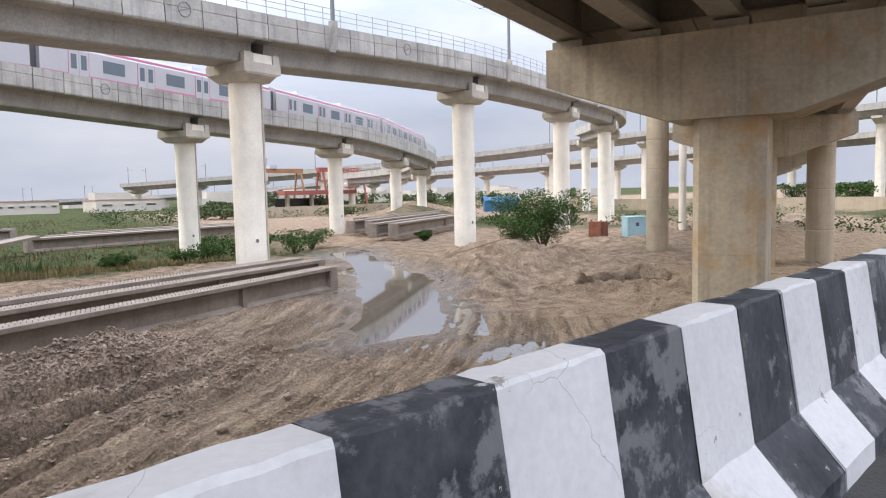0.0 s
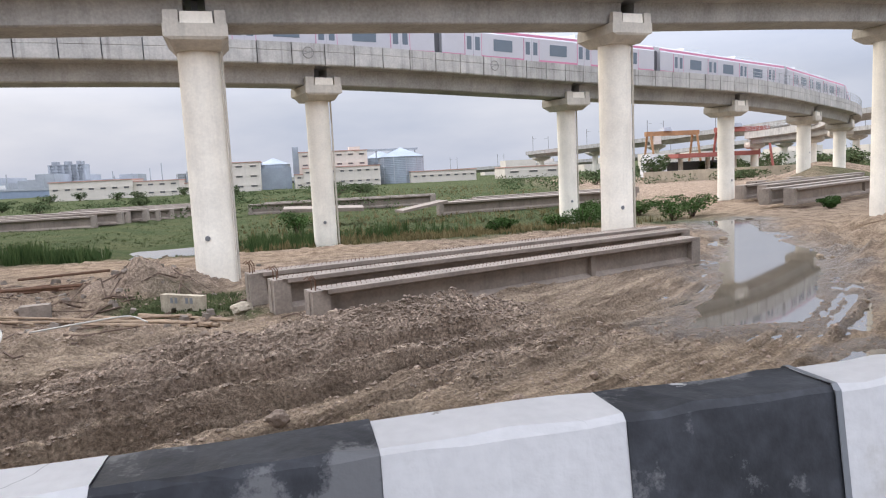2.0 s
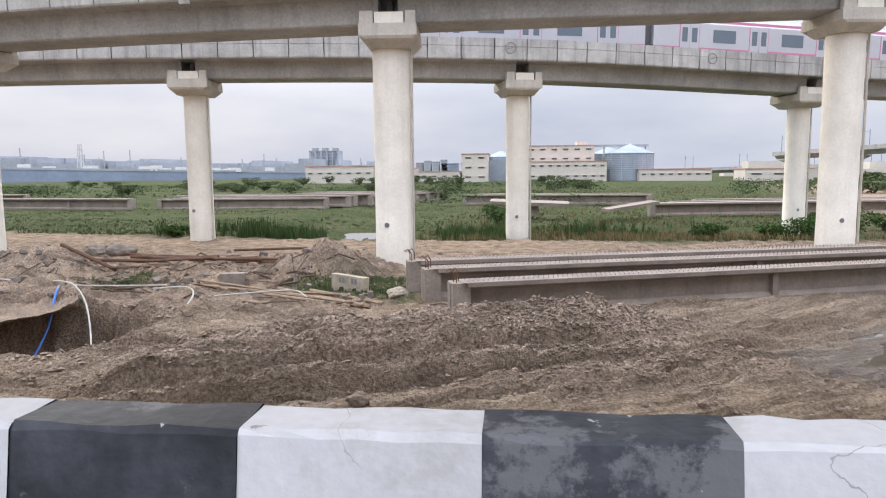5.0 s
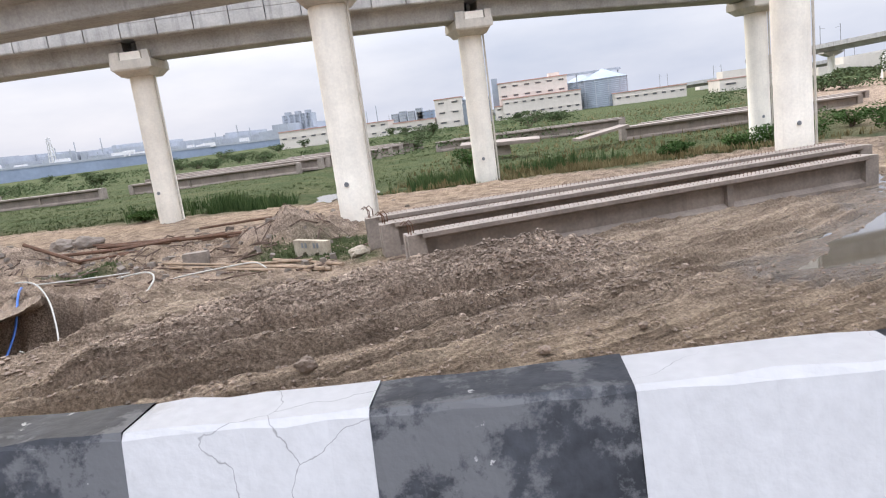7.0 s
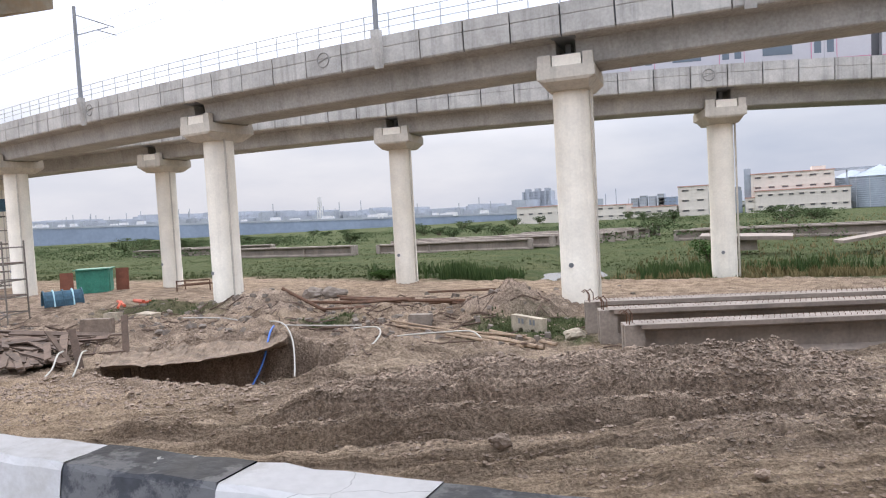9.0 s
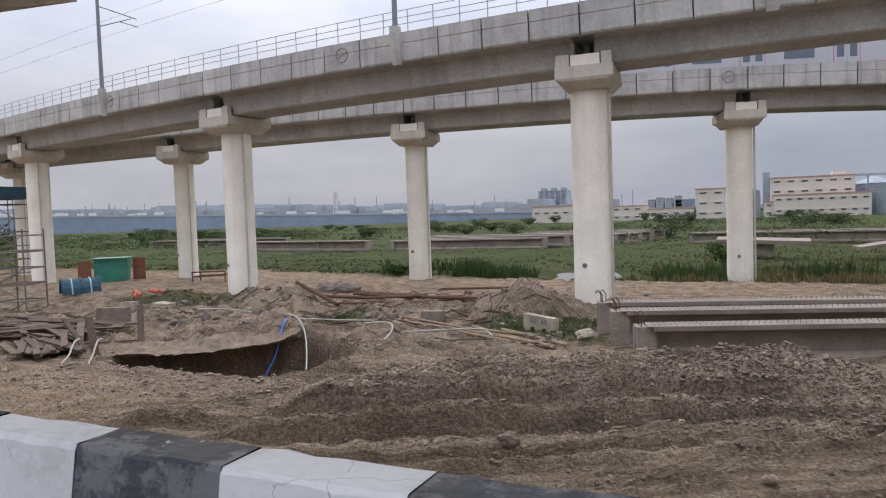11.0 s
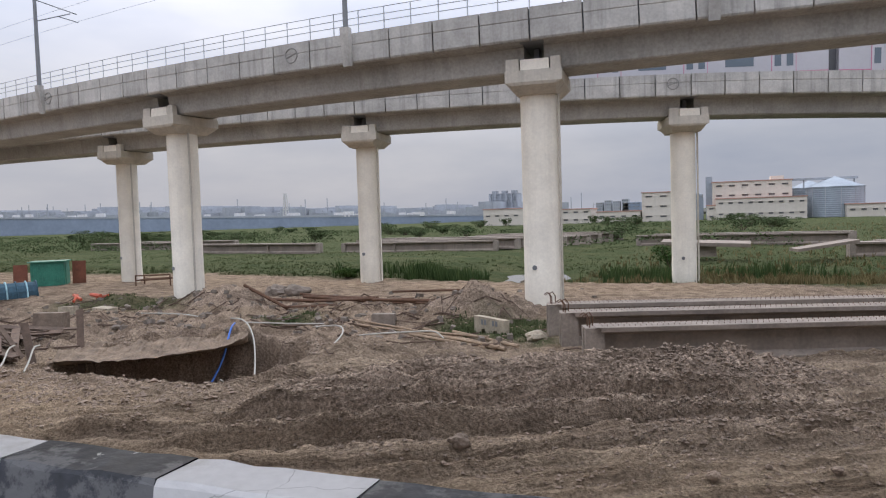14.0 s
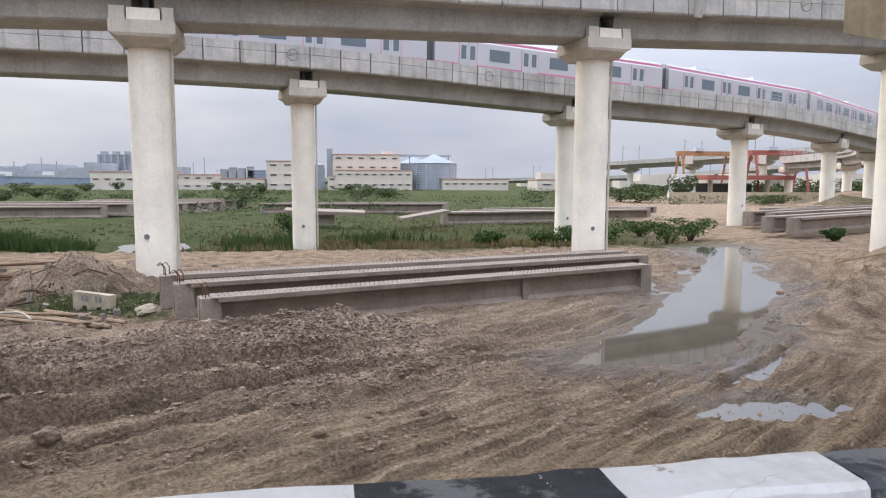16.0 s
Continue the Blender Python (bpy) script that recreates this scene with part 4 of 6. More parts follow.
def precast_beam(x, y, z, ang, length, scale=1.0, bars=True, label="long grey precast concrete I-beam resting on the ground"):
    t = thing("precast_beam", label, "concrete beam", (x, y, z), ang, "stacked precast beams")
    k = scale
    pr = [(a * k, b * k) for a, b in I_PROF]
    body = [q for q in pr]
    part("web", Shape().sweep(body, [((0.45, 0, 0), (0, 1)), ((length - 0.45, 0, 0), (0, 1))]), M_BEAM, t)
    for u0 in (0.0, length - 0.55):
        e = Shape().sweep([(-0.34 * k, 0), (0.34 * k, 0), (0.34 * k, 1.09 * k), (-0.34 * k, 1.09 * k)], [((u0, 0, 0), (0, 1)), ((u0 + 0.55, 0, 0), (0, 1))])
        e.box(u0 - 0.03, u0 + 0.58, -0.10 * k, 0.10 * k, 0.05, 1.06 * k)
        part("end_block", e, M_BEAMTOP, t)
    part("stiffener", Shape().box(length * 0.64, length * 0.64 + 0.22, -0.3 * k, 0.3 * k, 0.1 * k, 0.98 * k), M_BEAM, t)
    part("top_flange", Shape().box(0.3, length - 0.3, -0.41 * k, 0.41 * k, 1.10 * k, 1.115 * k), M_BEAMTOP, t)
    if bars:
        rb = Shape()
        m = int(length / 0.17)
        for i in range(m):
            u = 0.5 + (length - 1) * i / m
            rb.add([(u, -0.2, 1.1 * k), (u + 0.014, -0.2, 1.1 * k), (u + 0.014, -0.2, 1.165 * k), (u, -0.2, 1.165 * k), (u, 0.2, 1.1 * k), (u + 0.014, 0.2, 1.1 * k), (u + 0.014, 0.2, 1.165 * k), (u, 0.2, 1.165 * k),
                    (u, -0.225, 1.1 * k), (u, -0.225, 1.165 * k), (u, 0.225, 1.1 * k), (u, 0.225, 1.165 * k)],
                   [(0, 1, 2, 3), (4, 5, 6, 7), (3, 2, 6, 7), (0, 3, 9, 8), (4, 7, 11, 10)])
        for u, v in ((0.15, -0.2), (0.3, 0.15), (0.12, 0.05)):
            rb.tube([(u, v, 1.0 * k), (u, v, 1.35), (u - 0.1, v, 1.5), (u - 0.22, v, 1.42)], 0.02, 5)
        part("rebar", rb, M_REBAR, t, "rusty rebar loops along the top")
    return t


precast_beam(-3.1, 20.0, -0.06, 18.8, 17.2)
precast_beam(-4.2, 22.1, 0.06, 17.2, 19.2)
precast_beam(-5.0, 23.9, 0.08, 15.8, 19.6)

# ---- more precast beams across the site ----
for x, y, a, ln in ((-71, 81.5, -8, 25), (-45, 86, -6, 24), (-43, 90, -6, 24), (-8, 95, -4, 25), (-6, 98.5, -4, 24), (13, 73.5, 11, 27), (14, 75.5, 11, 27), (16, 78, 11, 26),
                    (20, 84, 8, 25), (-105, 96, -5, 25), (-100, 101, -5, 25)):
    precast_beam(x, y, ground_z(x, y) - 0.05, a, ln, 1.25, False, "weathered grey precast beam lying among grass")
for k in range(11):
    precast_beam(-23.5 + 1.25 * k, 82 + 2.5 * k, ground_z(-23.5 + 1.25 * k, 82 + 2.5 * k) - 0.05, 184, 21, 1.25, False, "weathered precast beam in a long parked row")
for x, y, a in ((34.2, 45.2, 27), (33.4, 47.0, 27), (37.5, 52.5, 27), (36.8, 54.6, 27), (43.5, 58.5, 27), (42.6, 60.8, 27)):
    precast_beam(x, y, 0.35, a, 23, 1.15, False, "grey precast beam propped on timber beside the track")
slab = single("concrete_slab", Shape().box(-2.6, 2.6, -1.1, 1.1, 0, 0.25), M_BEAM, "pale tilted precast slab lying in the grass", "concrete slab")
slab.matrix_basis = pose(10.5, 70, 0.55, 0, -8, 14)
slab = single("concrete_slab", Shape().box(-4, 4, -1.2, 1.2, 0, 0.35), M_BEAM, "grey precast slab resting on a block", "concrete slab")
slab.matrix_basis = pose(0.5, 71, 0.8, 4, 2, -3)
single("concrete_block", Shape().box(-0.5, 1.5, 70.4, 71.6, -0.3, 0.86, taper=0.05), M_BEAMTOP, "pale concrete block under a slab", "concrete block")


# ---- far elevated lines ----
def far_viaduct(pts, label, width, step, pole):
    t = thing("elevated_line", label, "viaduct")
    fr = []
    for i in range(len(pts) - 1):
        for k in range(6):
            fr.append(frame_at(pts, i, k / 6))
    fr.append(frame_at(pts, len(pts) - 2, 1))
    w = width / 2
    part("girder", Shape().sweep([(-w * 0.55, -2.4), (w * 0.55, -2.4), (w * 0.8, -1.1), (-w * 0.8, -1.1)], fr), M_GIRDER, t)
    part("parapet", Shape().sweep([(-w, -1.15), (w, -1.15), (w, 0.2), (w - 0.2, 0.2), (w - 0.2, -0.6), (-w + 0.2, -0.6), (-w + 0.2, 0.2), (-w, 0.2)], fr), M_PANEL, t)
    s, nxt, last, poles = 0.0, 3.0, fr[0][0], 0
    for i in range(len(pts) - 1):
        for k in range(30):
            o, n = frame_at(pts, i, k / 30)
            s += (o - last).length
            last = o
            if s >= nxt:
                nxt += step
                g = -0.5
                part("pier", Shape().tube([(o.x, o.y, g), (o.x, o.y, o.z - 3.4)], 1.05, 16), M_PIER, t)
                d = Vector((n.y, -n.x, 0))
                cap = Shape().sweep([(-w * 0.9, -2.9), (-1.2, -3.9), (1.2, -3.9), (w * 0.9, -2.9), (w * 0.9, -2.4), (-w * 0.9, -2.4)], [(o - d * 1.0, n), (o + d * 1.0, n)])
                part("cap", cap, M_CAP, t)
                if pole:
                    for side in ((-w + 0.4), (w - 0.4)):
                        q = o + n * side
                        m = Shape().tube([q, q + Vector((0, 0, 5.8))], 0.11, 5)
                        m.tube([q + Vector((0, 0, 5.0)), q - n * math.copysign(2.2, side) + Vector((0, 0, 4.8))], 0.05, 4)
                        part("mast", m, M_MAST, t)
    return t


far_viaduct([(-60, 410, 3.2), (-10, 390, 3.3), (40, 364, 3.6), (90, 329, 4.3), (144, 280, 6.2), (172, 224, 9.8), (182, 186, 11.4), (188, 146, 12.6), (190, 98, 14.2), (188, 50, 15.6), (180, 10, 16.6)],
            "distant grey elevated rail line curving across flat ground", 9.5, 26, True)
far_viaduct([(96, 262, 9.5), (122, 205, 11.5), (139, 160, 13.5), (150, 128, 15.5), (160, 104, 17.6), (166, 66, 19.5), (166, 20, 21)],
            "second distant elevated rail line on tall piers", 9.5, 26, True)


# ---- gantry cranes, filling station, tarpaulin ----
def gantry(x, y, span, col, label):
    t = thing("gantry_crane", label, "crane", (x, y, 0))
    part("beam", Shape().box(0, span, -0.6, 0.6, 9.4, 10.4), col, t)
    part("trolley", Shape().box(span * 0.3, span * 0.3 + 2.0, -1.0, 1.0, 10.4, 11.2, taper=0.2), M_HAZEGREY, t)
    for u in (0.8, span - 0.8):
        for v in (-3.0, 3.0):
            part("leg", Shape().tube([(u, v * 0.3, 9.5), (u, v, 0)], 0.25, 6), col, t)
        part("sill", Shape().box(u - 0.4, u + 0.4, -3.6, 3.6, 0.2, 0.9), col, t)
    part("cabin", Shape().box(1.5, 3.3, -0.9, 0.9, 7.6, 9.4), M_CREAM, t)
    return t


gantry(76, 140, 13, M_ORANGE, "orange gantry crane with pale operator cabin")
gantry(88, 132, 13, M_RED, "red-brown gantry crane over the casting yard")
fs = thing("filling_station", "filling station with red canopy and white kiosk", "filling station", (74, 128, 0.6))
fs.scale = (0.9, 1, 0.66)
part("canopy", Shape().box(0, 21, -4, 6, 5.6, 6.9), M_RED, fs, "red flat canopy")
part("canopy_underside", Shape().box(0.3, 20.7, -3.7, 5.7, 5.45, 5.6), M_CREAM, fs)
for u in (3, 10, 17):
    part("column", Shape().box(u, u + 0.7, -0.4, 0.4, 0, 5.5), M_CREAM, fs)
part("kiosk", Shape().box(2, 18, 6, 11, 0, 4.4), M_DARKGLASS, fs, "dark glazed kiosk")
part("sign_wall", Shape().box(-5.2, -0.6, -1, 3, 0, 7.2, taper=0.4), M_WHITE, fs, "white curved sign wall")
single("boundary_wall", Shape().box(62, 100, 116, 116.4, 0, 2.0), M_ROUNDCOL, "low brown brick boundary wall of the yard", "wall")
single("boundary_wall", Shape().box(-95, -76, 44, 44.4, -0.3, 2.6), M_HAZEGREY, "grey concrete boundary wall behind the piers", "wall")
single("boundary_wall", Shape().box(112, 112.4, -30, 84, -0.3, 2.1), M_ROUNDCOL, "long tan masonry wall beyond the scrub", "wall")
tarp = Shape()
for i in range(9):
    for j in range(5):
        tarp.v.append((-6 + 1.5 * i, -2.5 + 1.25 * j, 3.6 - 0.28 * (j - 2) ** 2 + 0.25 * math.sin(i * 1.3 + j)))
for i in range(8):
    for j in range(4):
        a = i * 5 + j
        tarp.f.append((a, a + 1, a + 6, a + 5))
tp = thing("tarpaulin_shelter", "blue tarpaulin shelter stretched over site stores", "shelter", (104, 91, 0), -40)
tp.scale = (0.62, 0.7, 0.85)
part("sheet", tarp, M_TARP, tp)
part("store", Shape().box(-5.5, 5.5, -2.0, 2.0, -0.3, 2.6), M_TARP, tp)


# ---- buildings on the horizon ----
def block(t, x0, x1, y0, y1, h, storeys=0, bays=0, trim=True, m=None, name="wall"):
    w = part(name, Shape().box(x0, x1, y0, y1, -1, h), m or M_CREAM, t)
    if trim:
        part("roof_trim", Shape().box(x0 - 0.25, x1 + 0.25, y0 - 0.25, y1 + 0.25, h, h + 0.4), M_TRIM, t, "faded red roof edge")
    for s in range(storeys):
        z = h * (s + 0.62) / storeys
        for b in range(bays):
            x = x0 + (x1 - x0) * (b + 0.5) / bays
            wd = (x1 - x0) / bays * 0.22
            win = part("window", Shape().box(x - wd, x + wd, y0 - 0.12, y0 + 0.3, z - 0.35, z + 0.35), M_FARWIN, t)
            part("ledge", Shape().box(x - wd - 0.3, x + wd + 0.3, y0 - 0.4, y0, z + 0.4, z + 0.52), M_CREAM, win)


b1 = thing("warehouse", "long low cream warehouse with red roof edge", "building", (6.6, 250, -0.4))
b1.scale = (0.975, 1, 0.75)
block(b1, -86, -60, 0, 20, 8.6, 1, 7)
block(b1, -60, -45, 2, 18, 7.4, 2, 4)
b2 = thing("warehouse", "small cream shed with red roof edge", "building", (6.6, 252, -0.4))
b2.scale = (0.975, 1, 0.75)
block(b2, -43, -27.5, 0, 14, 5.6, 1, 4)
b3 = thing("factory_building", "cream factory block with rows of small windows", "building", (6.6, 250, -0.4))
b3.scale = (0.975, 1, 0.75)
block(b3, -27, -17, 4, 22, 14.0, 3, 2)
block(b3, -17, -6, 10, 22, 11.0, 0, 0, False, M_SILO)
block(b3, -3, 22, 3, 24, 17.4, 4, 6)
block(b3, -2, 26, -1, 3, 9.8, 2, 9)
block(b3, -5, -2, 0, 10, 7.0, 2, 1)
part("stair_tower", Shape().box(-5.2, -3.0, 8, 11, 0, 20.5), M_SILO, b3)
part("roof_house", Shape().box(16, 20, 8, 14, 17.9, 19.6), M_CREAM, b3)


def silo(x, y, r, h):
    t = thing("grain_silo", "blue-grey corrugated steel grain silo with conical roof", "silo", (x, y, 0), 0, "grain silos")
    s, seg, n = Shape(), 36, 30
    for k in range(n + 1):
        q = r * (1 + (0.006 if k % 2 else -0.004))
        s.v += [(q * math.cos(2 * math.pi * j / seg), q * math.sin(2 * math.pi * j / seg), h * k / n) for j in range(seg)]
    for k in range(n):
        s.f += [(k * seg + j, k * seg + (j + 1) % seg, (k + 1) * seg + (j + 1) % seg, (k + 1) * seg + j) for j in range(seg)]
    part("shell", s, M_SILO, t)
    c = Shape()
    c.v = [(r * 1.03 * math.cos(2 * math.pi * j / seg), r * 1.03 * math.sin(2 * math.pi * j / seg), h) for j in range(seg)] + [(0, 0, h + r * 0.42)]
    c.f = [(j, (j + 1) % seg, seg) for j in range(seg)]
    part("roof", c, M_SILO, t)
    for j in range(0, seg, 3):
        a = 2 * math.pi * (j + 0.3) / seg
        part("rib", Shape().box(-0.12, 0.12, -0.12, 0.12, 0, h, Matrix.Translation((r * math.cos(a), r * math.sin(a), 0))), M_HAZEGREY, t)
    return t


silo(41.2, 258, 8.6, 9.8)
silo(35.5, 272, 6.5, 10.0)
silo(-5.5, 270, 6.0, 9.2)
sg = thing("silo_gantry", "steel conveyor gantry above the silos", "conveyor", (6.6, 258, 0))
sg.scale = (0.98, 1, 0.75)
part("conveyor", Shape().box(22, 42, -0.8, 0.8, 16.4, 17.4), M_HAZEGREY, sg)
for u in (26, 36, 41):
    part("trestle", Shape().tube([(u, 0, 13), (u, 0, 16.5)], 0.25, 5), M_HAZEGREY, sg)
b4 = thing("warehouse", "low cream warehouses beside the silos", "building", (6.6, 246, -0.4))
b4.scale = (0.975, 1, 0.75)
block(b4, 37, 62, 0, 12, 5.8, 1, 8)
b5 = thing("warehouse", "cream shed with a dark doorway", "building", (6.6, 236, -0.4))
b5.scale = (0.975, 1, 0.75)
block(b5, 70, 92, 0, 12, 5.6, 1, 3)

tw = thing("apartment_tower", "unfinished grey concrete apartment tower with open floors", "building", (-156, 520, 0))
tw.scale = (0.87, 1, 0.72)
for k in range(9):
    part("floor_slab", Shape().box(0, 26, 0, 14, 3.1 * k + 2.6, 3.1 * k + 3.2), M_HAZEGREY, tw)
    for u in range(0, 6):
        part("wall_pier", Shape().box(u * 5.0, u * 5.0 + 1.6, 0.3, 13, 3.1 * k - 0.5, 3.1 * k + 2.6), M_HAZEGREY, tw)
# added box inside the floors, lightens openings that would render black
part("pale_fill_wall", Shape().box(0.6, 25.4, 1.2, 13, 0, 28), M_HAZEGREY, tw)
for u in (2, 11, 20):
    part("lift_house", Shape().box(u, u + 4, 3, 10, 28, 31), M_HAZEGREY, tw)
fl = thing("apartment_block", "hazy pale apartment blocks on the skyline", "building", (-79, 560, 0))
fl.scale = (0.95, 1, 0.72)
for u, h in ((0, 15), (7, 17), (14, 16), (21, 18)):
    block(fl, u, u + 5.5, 0, 10, h, 5, 3, False, M_HAZEGREY)
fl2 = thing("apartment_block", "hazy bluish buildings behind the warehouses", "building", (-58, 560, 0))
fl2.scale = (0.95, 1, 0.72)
block(fl2, 0, 14, 0, 12, 14, 4, 4, False, M_HAZEBLUE)

# distant embanked road with its screen wall and roadside clutter
em = thing("distant_flyover", "long low road embankment on the horizon, hazed blue-grey", "embankment", (0, 0, 0))
EMB = [(-900, 210, 22), (-650, 262, 17), (-427, 317, 12.0), (-240, 362, 7.2), (-131, 416, 4.6), (-60, 470, 3.4)]
emf = [frame_at(EMB, i, k / 5) for i in range(len(EMB) - 1) for k in range(5)]
# the wall's blue-grey is air haze put into its colour
part("wall", Shape().sweep([(0, -30), (0, -0.9), (-14, -0.9), (-14, -30)], emf), M_HAZEBLUE, em)
part("parapet", Shape().sweep([(0.3, -1.0), (0.3, 0.2), (0.0, 0.2), (0.0, -1.0)], emf), M_HAZEGREY, em)
rnd = random.Random(5)
clutter = Shape()
for k in range(260):
    x = rnd.uniform(-880, -120)
    w, h = rnd.uniform(3, 16), rnd.uniform(1.5, 6) * (1.6 if rnd.random() < 0.15 else 1)
    clutter.box(x, x + w, 470 + rnd.uniform(0, 120), 600, 0, 3.5 - 0.024 * (x + 120) + h)
for k in range(70):
    x = rnd.uniform(-880, 60)
    clutter.box(x, x + 0.5, 480, 480.5, 0, rnd.uniform(8, 19) + max(0, -0.02 * (x + 120)))
tagged(part("skyline", clutter, M_HAZEGREY), "hazy skyline of low roofs, posts and sheds", "skyline", kind="stuff")
veh = Shape()
for k in range(40):
    o, nn = frame_at(EMB, rnd.randrange(1, 4), rnd.random())
    veh.box(o.x, o.x + rnd.uniform(4, 9), o.y + 3, o.y + 5, o.z - 0.9, o.z + rnd.uniform(0.9, 2.4), taper=0.3)
tagged(part("far_vehicles", veh, M_WHITE), "tiny pale vehicles on the distant road", "vehicles", kind="stuff")
mast = thing("lattice_mast", "tall white lattice mast on the horizon", "mast", (-283, 430, -5))
for u, v in ((-2, -2), (2, -2), (2, 2), (-2, 2)):
    part("leg", Shape().tube([(u, v, 0), (u * 0.35, v * 0.35, 29)], 0.35, 5), M_WHITE, mast)
for k in range(7):
    q = 1 - 0.65 * k / 7
    part("brace", Shape().box(-2 * q, 2 * q, -2 * q, 2 * q, 4 * k + 1, 4 * k + 1.5), M_WHITE, mast)
shed2 = Shape()
for k in range(60):
    x, y = rnd.uniform(95, 330), rnd.uniform(190, 420)
    w = rnd.uniform(5, 18)
    shed2.box(x, x + w, y, y + 8, 0, rnd.uniform(3, 7))
tagged(part("far_sheds", shed2, M_CREAM), "hazy pale roofs beyond the rail lines", "skyline", kind="stuff")


# ---- plants ----
def tufts(name, spots, h0, h1, w, blades, material, label, lean=0.5, seed=1):
    """Grass or reed blades standing in tufts on the ground."""
    r = random.Random(seed)
    xs, ys = np.array([p[0] for p in spots]), np.array([p[1] for p in spots])
    zs = height(xs, ys)
    s = Shape()
    for x, y, z in zip(xs, ys, zs):
        hh = r.uniform(h0, h1)
        for b in range(blades):
            a, q = r.uniform(0, 6.283), hh * r.uniform(0.6, 1.1)
            dx, dy = math.cos(a), math.sin(a)
            bx, by = x + r.uniform(-1, 1) * w * 4, y + r.uniform(-1, 1) * w * 4
            e = lean * q * r.uniform(0.2, 1)
            k = len(s.v)
            s.v += [(bx - dy * w, by + dx * w, z - 0.05), (bx + dy * w, by - dx * w, z - 0.05),
                    (bx + dx * e * 0.4 + dy * w * 0.7, by + dy * e * 0.4 - dx * w * 0.7, z + q * 0.6), (bx + dx * e, by + dy * e, z + q)]
            s.f += [(k, k + 1, k + 2), (k, k + 2, k + 3)]
    return tagged(part(name, s, material), label, "plants", kind="stuff")


r = random.Random(11)
meadow = []


def clear_of_pool(x, y):
    """No plants in the pool or on the low trodden bank in front of it."""
    return float(inside(np.array([x]), np.array([y]), POOL_BANK)[0]) > 0.0


while len(meadow) < 19000:
    y = 42 + 130 * r.random() ** 1.9
    x = r.uniform(-1.6 * y, 0.5 * y - 3)
    e = y + 0.10 * x
    if e < 43.0 or float(fbm(np.array([x * 0.09]), np.array([y * 0.12]), 57)[0]) < -0.22 or (x > 22 + 0.28 * (y - 50)) or not clear_of_pool(x, y):
        continue
    meadow.append((x, y))
tufts("meadow_grass", meadow[:14000], 0.05, 0.20, 0.035, 5, M_GRASS, "rough green meadow grass around the site", 0.7, 2)
tufts("dry_grass", [p for p in meadow[14000:] if p[0] > -8] + [(r.gauss(9, 6), r.gauss(48.5, 2.4)) for k in range(1500)], 0.2, 0.6, 0.045, 4, M_DRYGRASS, "dry straw-coloured grass between the piers", 0.5, 3)
reeds = [(r.gauss(-19, 2.8), r.gauss(48.2, 1.7)) for k in range(1100)] + [(r.gauss(-4.5, 2.0), r.gauss(50, 1.6)) for k in range(600)] + [(r.gauss(3, 4), r.gauss(52.5, 1.8)) for k in range(350)]
reeds = [p for p in reeds if p[1] + 0.1 * p[0] > 42.5 and float(fbm(np.array([p[0] * 0.6]), np.array([p[1] * 0.6]), 91)[0]) > 0.0 and clear_of_pool(*p)]
tufts("reeds", reeds, 0.35, 1.25, 0.03, 7, M_REED, "tall green reeds round a marsh pool", 0.3, 4)
patch1 = [(r.uniform(-9.5, -5), r.uniform(22.6, 27.2)) for k in range(420)] + [(r.uniform(-19, -15.5), r.uniform(24, 26)) for k in range(200)] + [(r.uniform(-33, -26), r.uniform(27, 31)) for k in range(300)]
tufts("grass_patch", patch1, 0.05, 0.16, 0.025, 5, M_GRASS, "small green grass patches on bare soil", 0.6, 5)


def leafy(shape, cx, cy, cz, rx, ry, rz, n, size, rr):
    for k in range(n):
        while True:
            u, v, w = rr.uniform(-1, 1), rr.uniform(-1, 1), rr.uniform(-1, 1)
            d = u * u + v * v + w * w
            if 0.12 < d < 1:
                break
        c = Vector((cx + u * rx, cy + v * ry, cz + w * rz))
        a = Vector((rr.uniform(-1, 1), rr.uniform(-1, 1), rr.uniform(-0.6, 0.6))).normalized() * size * rr.uniform(0.6, 1.4)
        b = a.cross(Vector((rr.uniform(-1, 1), rr.uniform(-1, 1), rr.uniform(-1, 1)))).normalized() * size * 0.45
        shape.add([c - a, c + b, c + a, c - b], [(0, 1, 2, 3)])


def bush(x, y, hgt, wid, seed, label, n=700, leaf=0.10, trunk=0.06, name="bush", cat="bush"):
    rr = random.Random(seed)
    g = ground_z(x, y)
    t = thing(name, label, cat, (x, y, g))
    tr, cr = Shape(), Shape()
    limbs = 7
    for k in range(limbs):
        a = 6.283 * k / limbs + rr.uniform(-0.4, 0.4)
        q = wid * rr.uniform(0.15, 0.5)
        hh = hgt * rr.uniform(0.55, 0.95)
        p1 = (q * 0.35 * math.cos(a), q * 0.35 * math.sin(a), hh * 0.5)
        p2 = (q * math.cos(a), q * math.sin(a), hh)
        tr.tube([(0, 0, -0.2), p1, p2], trunk, 6, trunk * 0.3)
        leafy(cr, p2[0], p2[1], p2[2] * 0.9, wid * rr.uniform(0.18, 0.3), wid * rr.uniform(0.18, 0.3), hgt * rr.uniform(0.16, 0.28), n // (limbs + 2), leaf, rr)
        leafy(cr, p1[0] * 1.4, p1[1] * 1.4, p1[2], wid * 0.2, wid * 0.2, hgt * 0.22, n // (3 * limbs), leaf, rr)
    part("trunk", tr, M_WOOD, t)
    # beyond 70 m the crown takes the leaf colour with haze in it
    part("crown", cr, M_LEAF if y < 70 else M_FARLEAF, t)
    return t


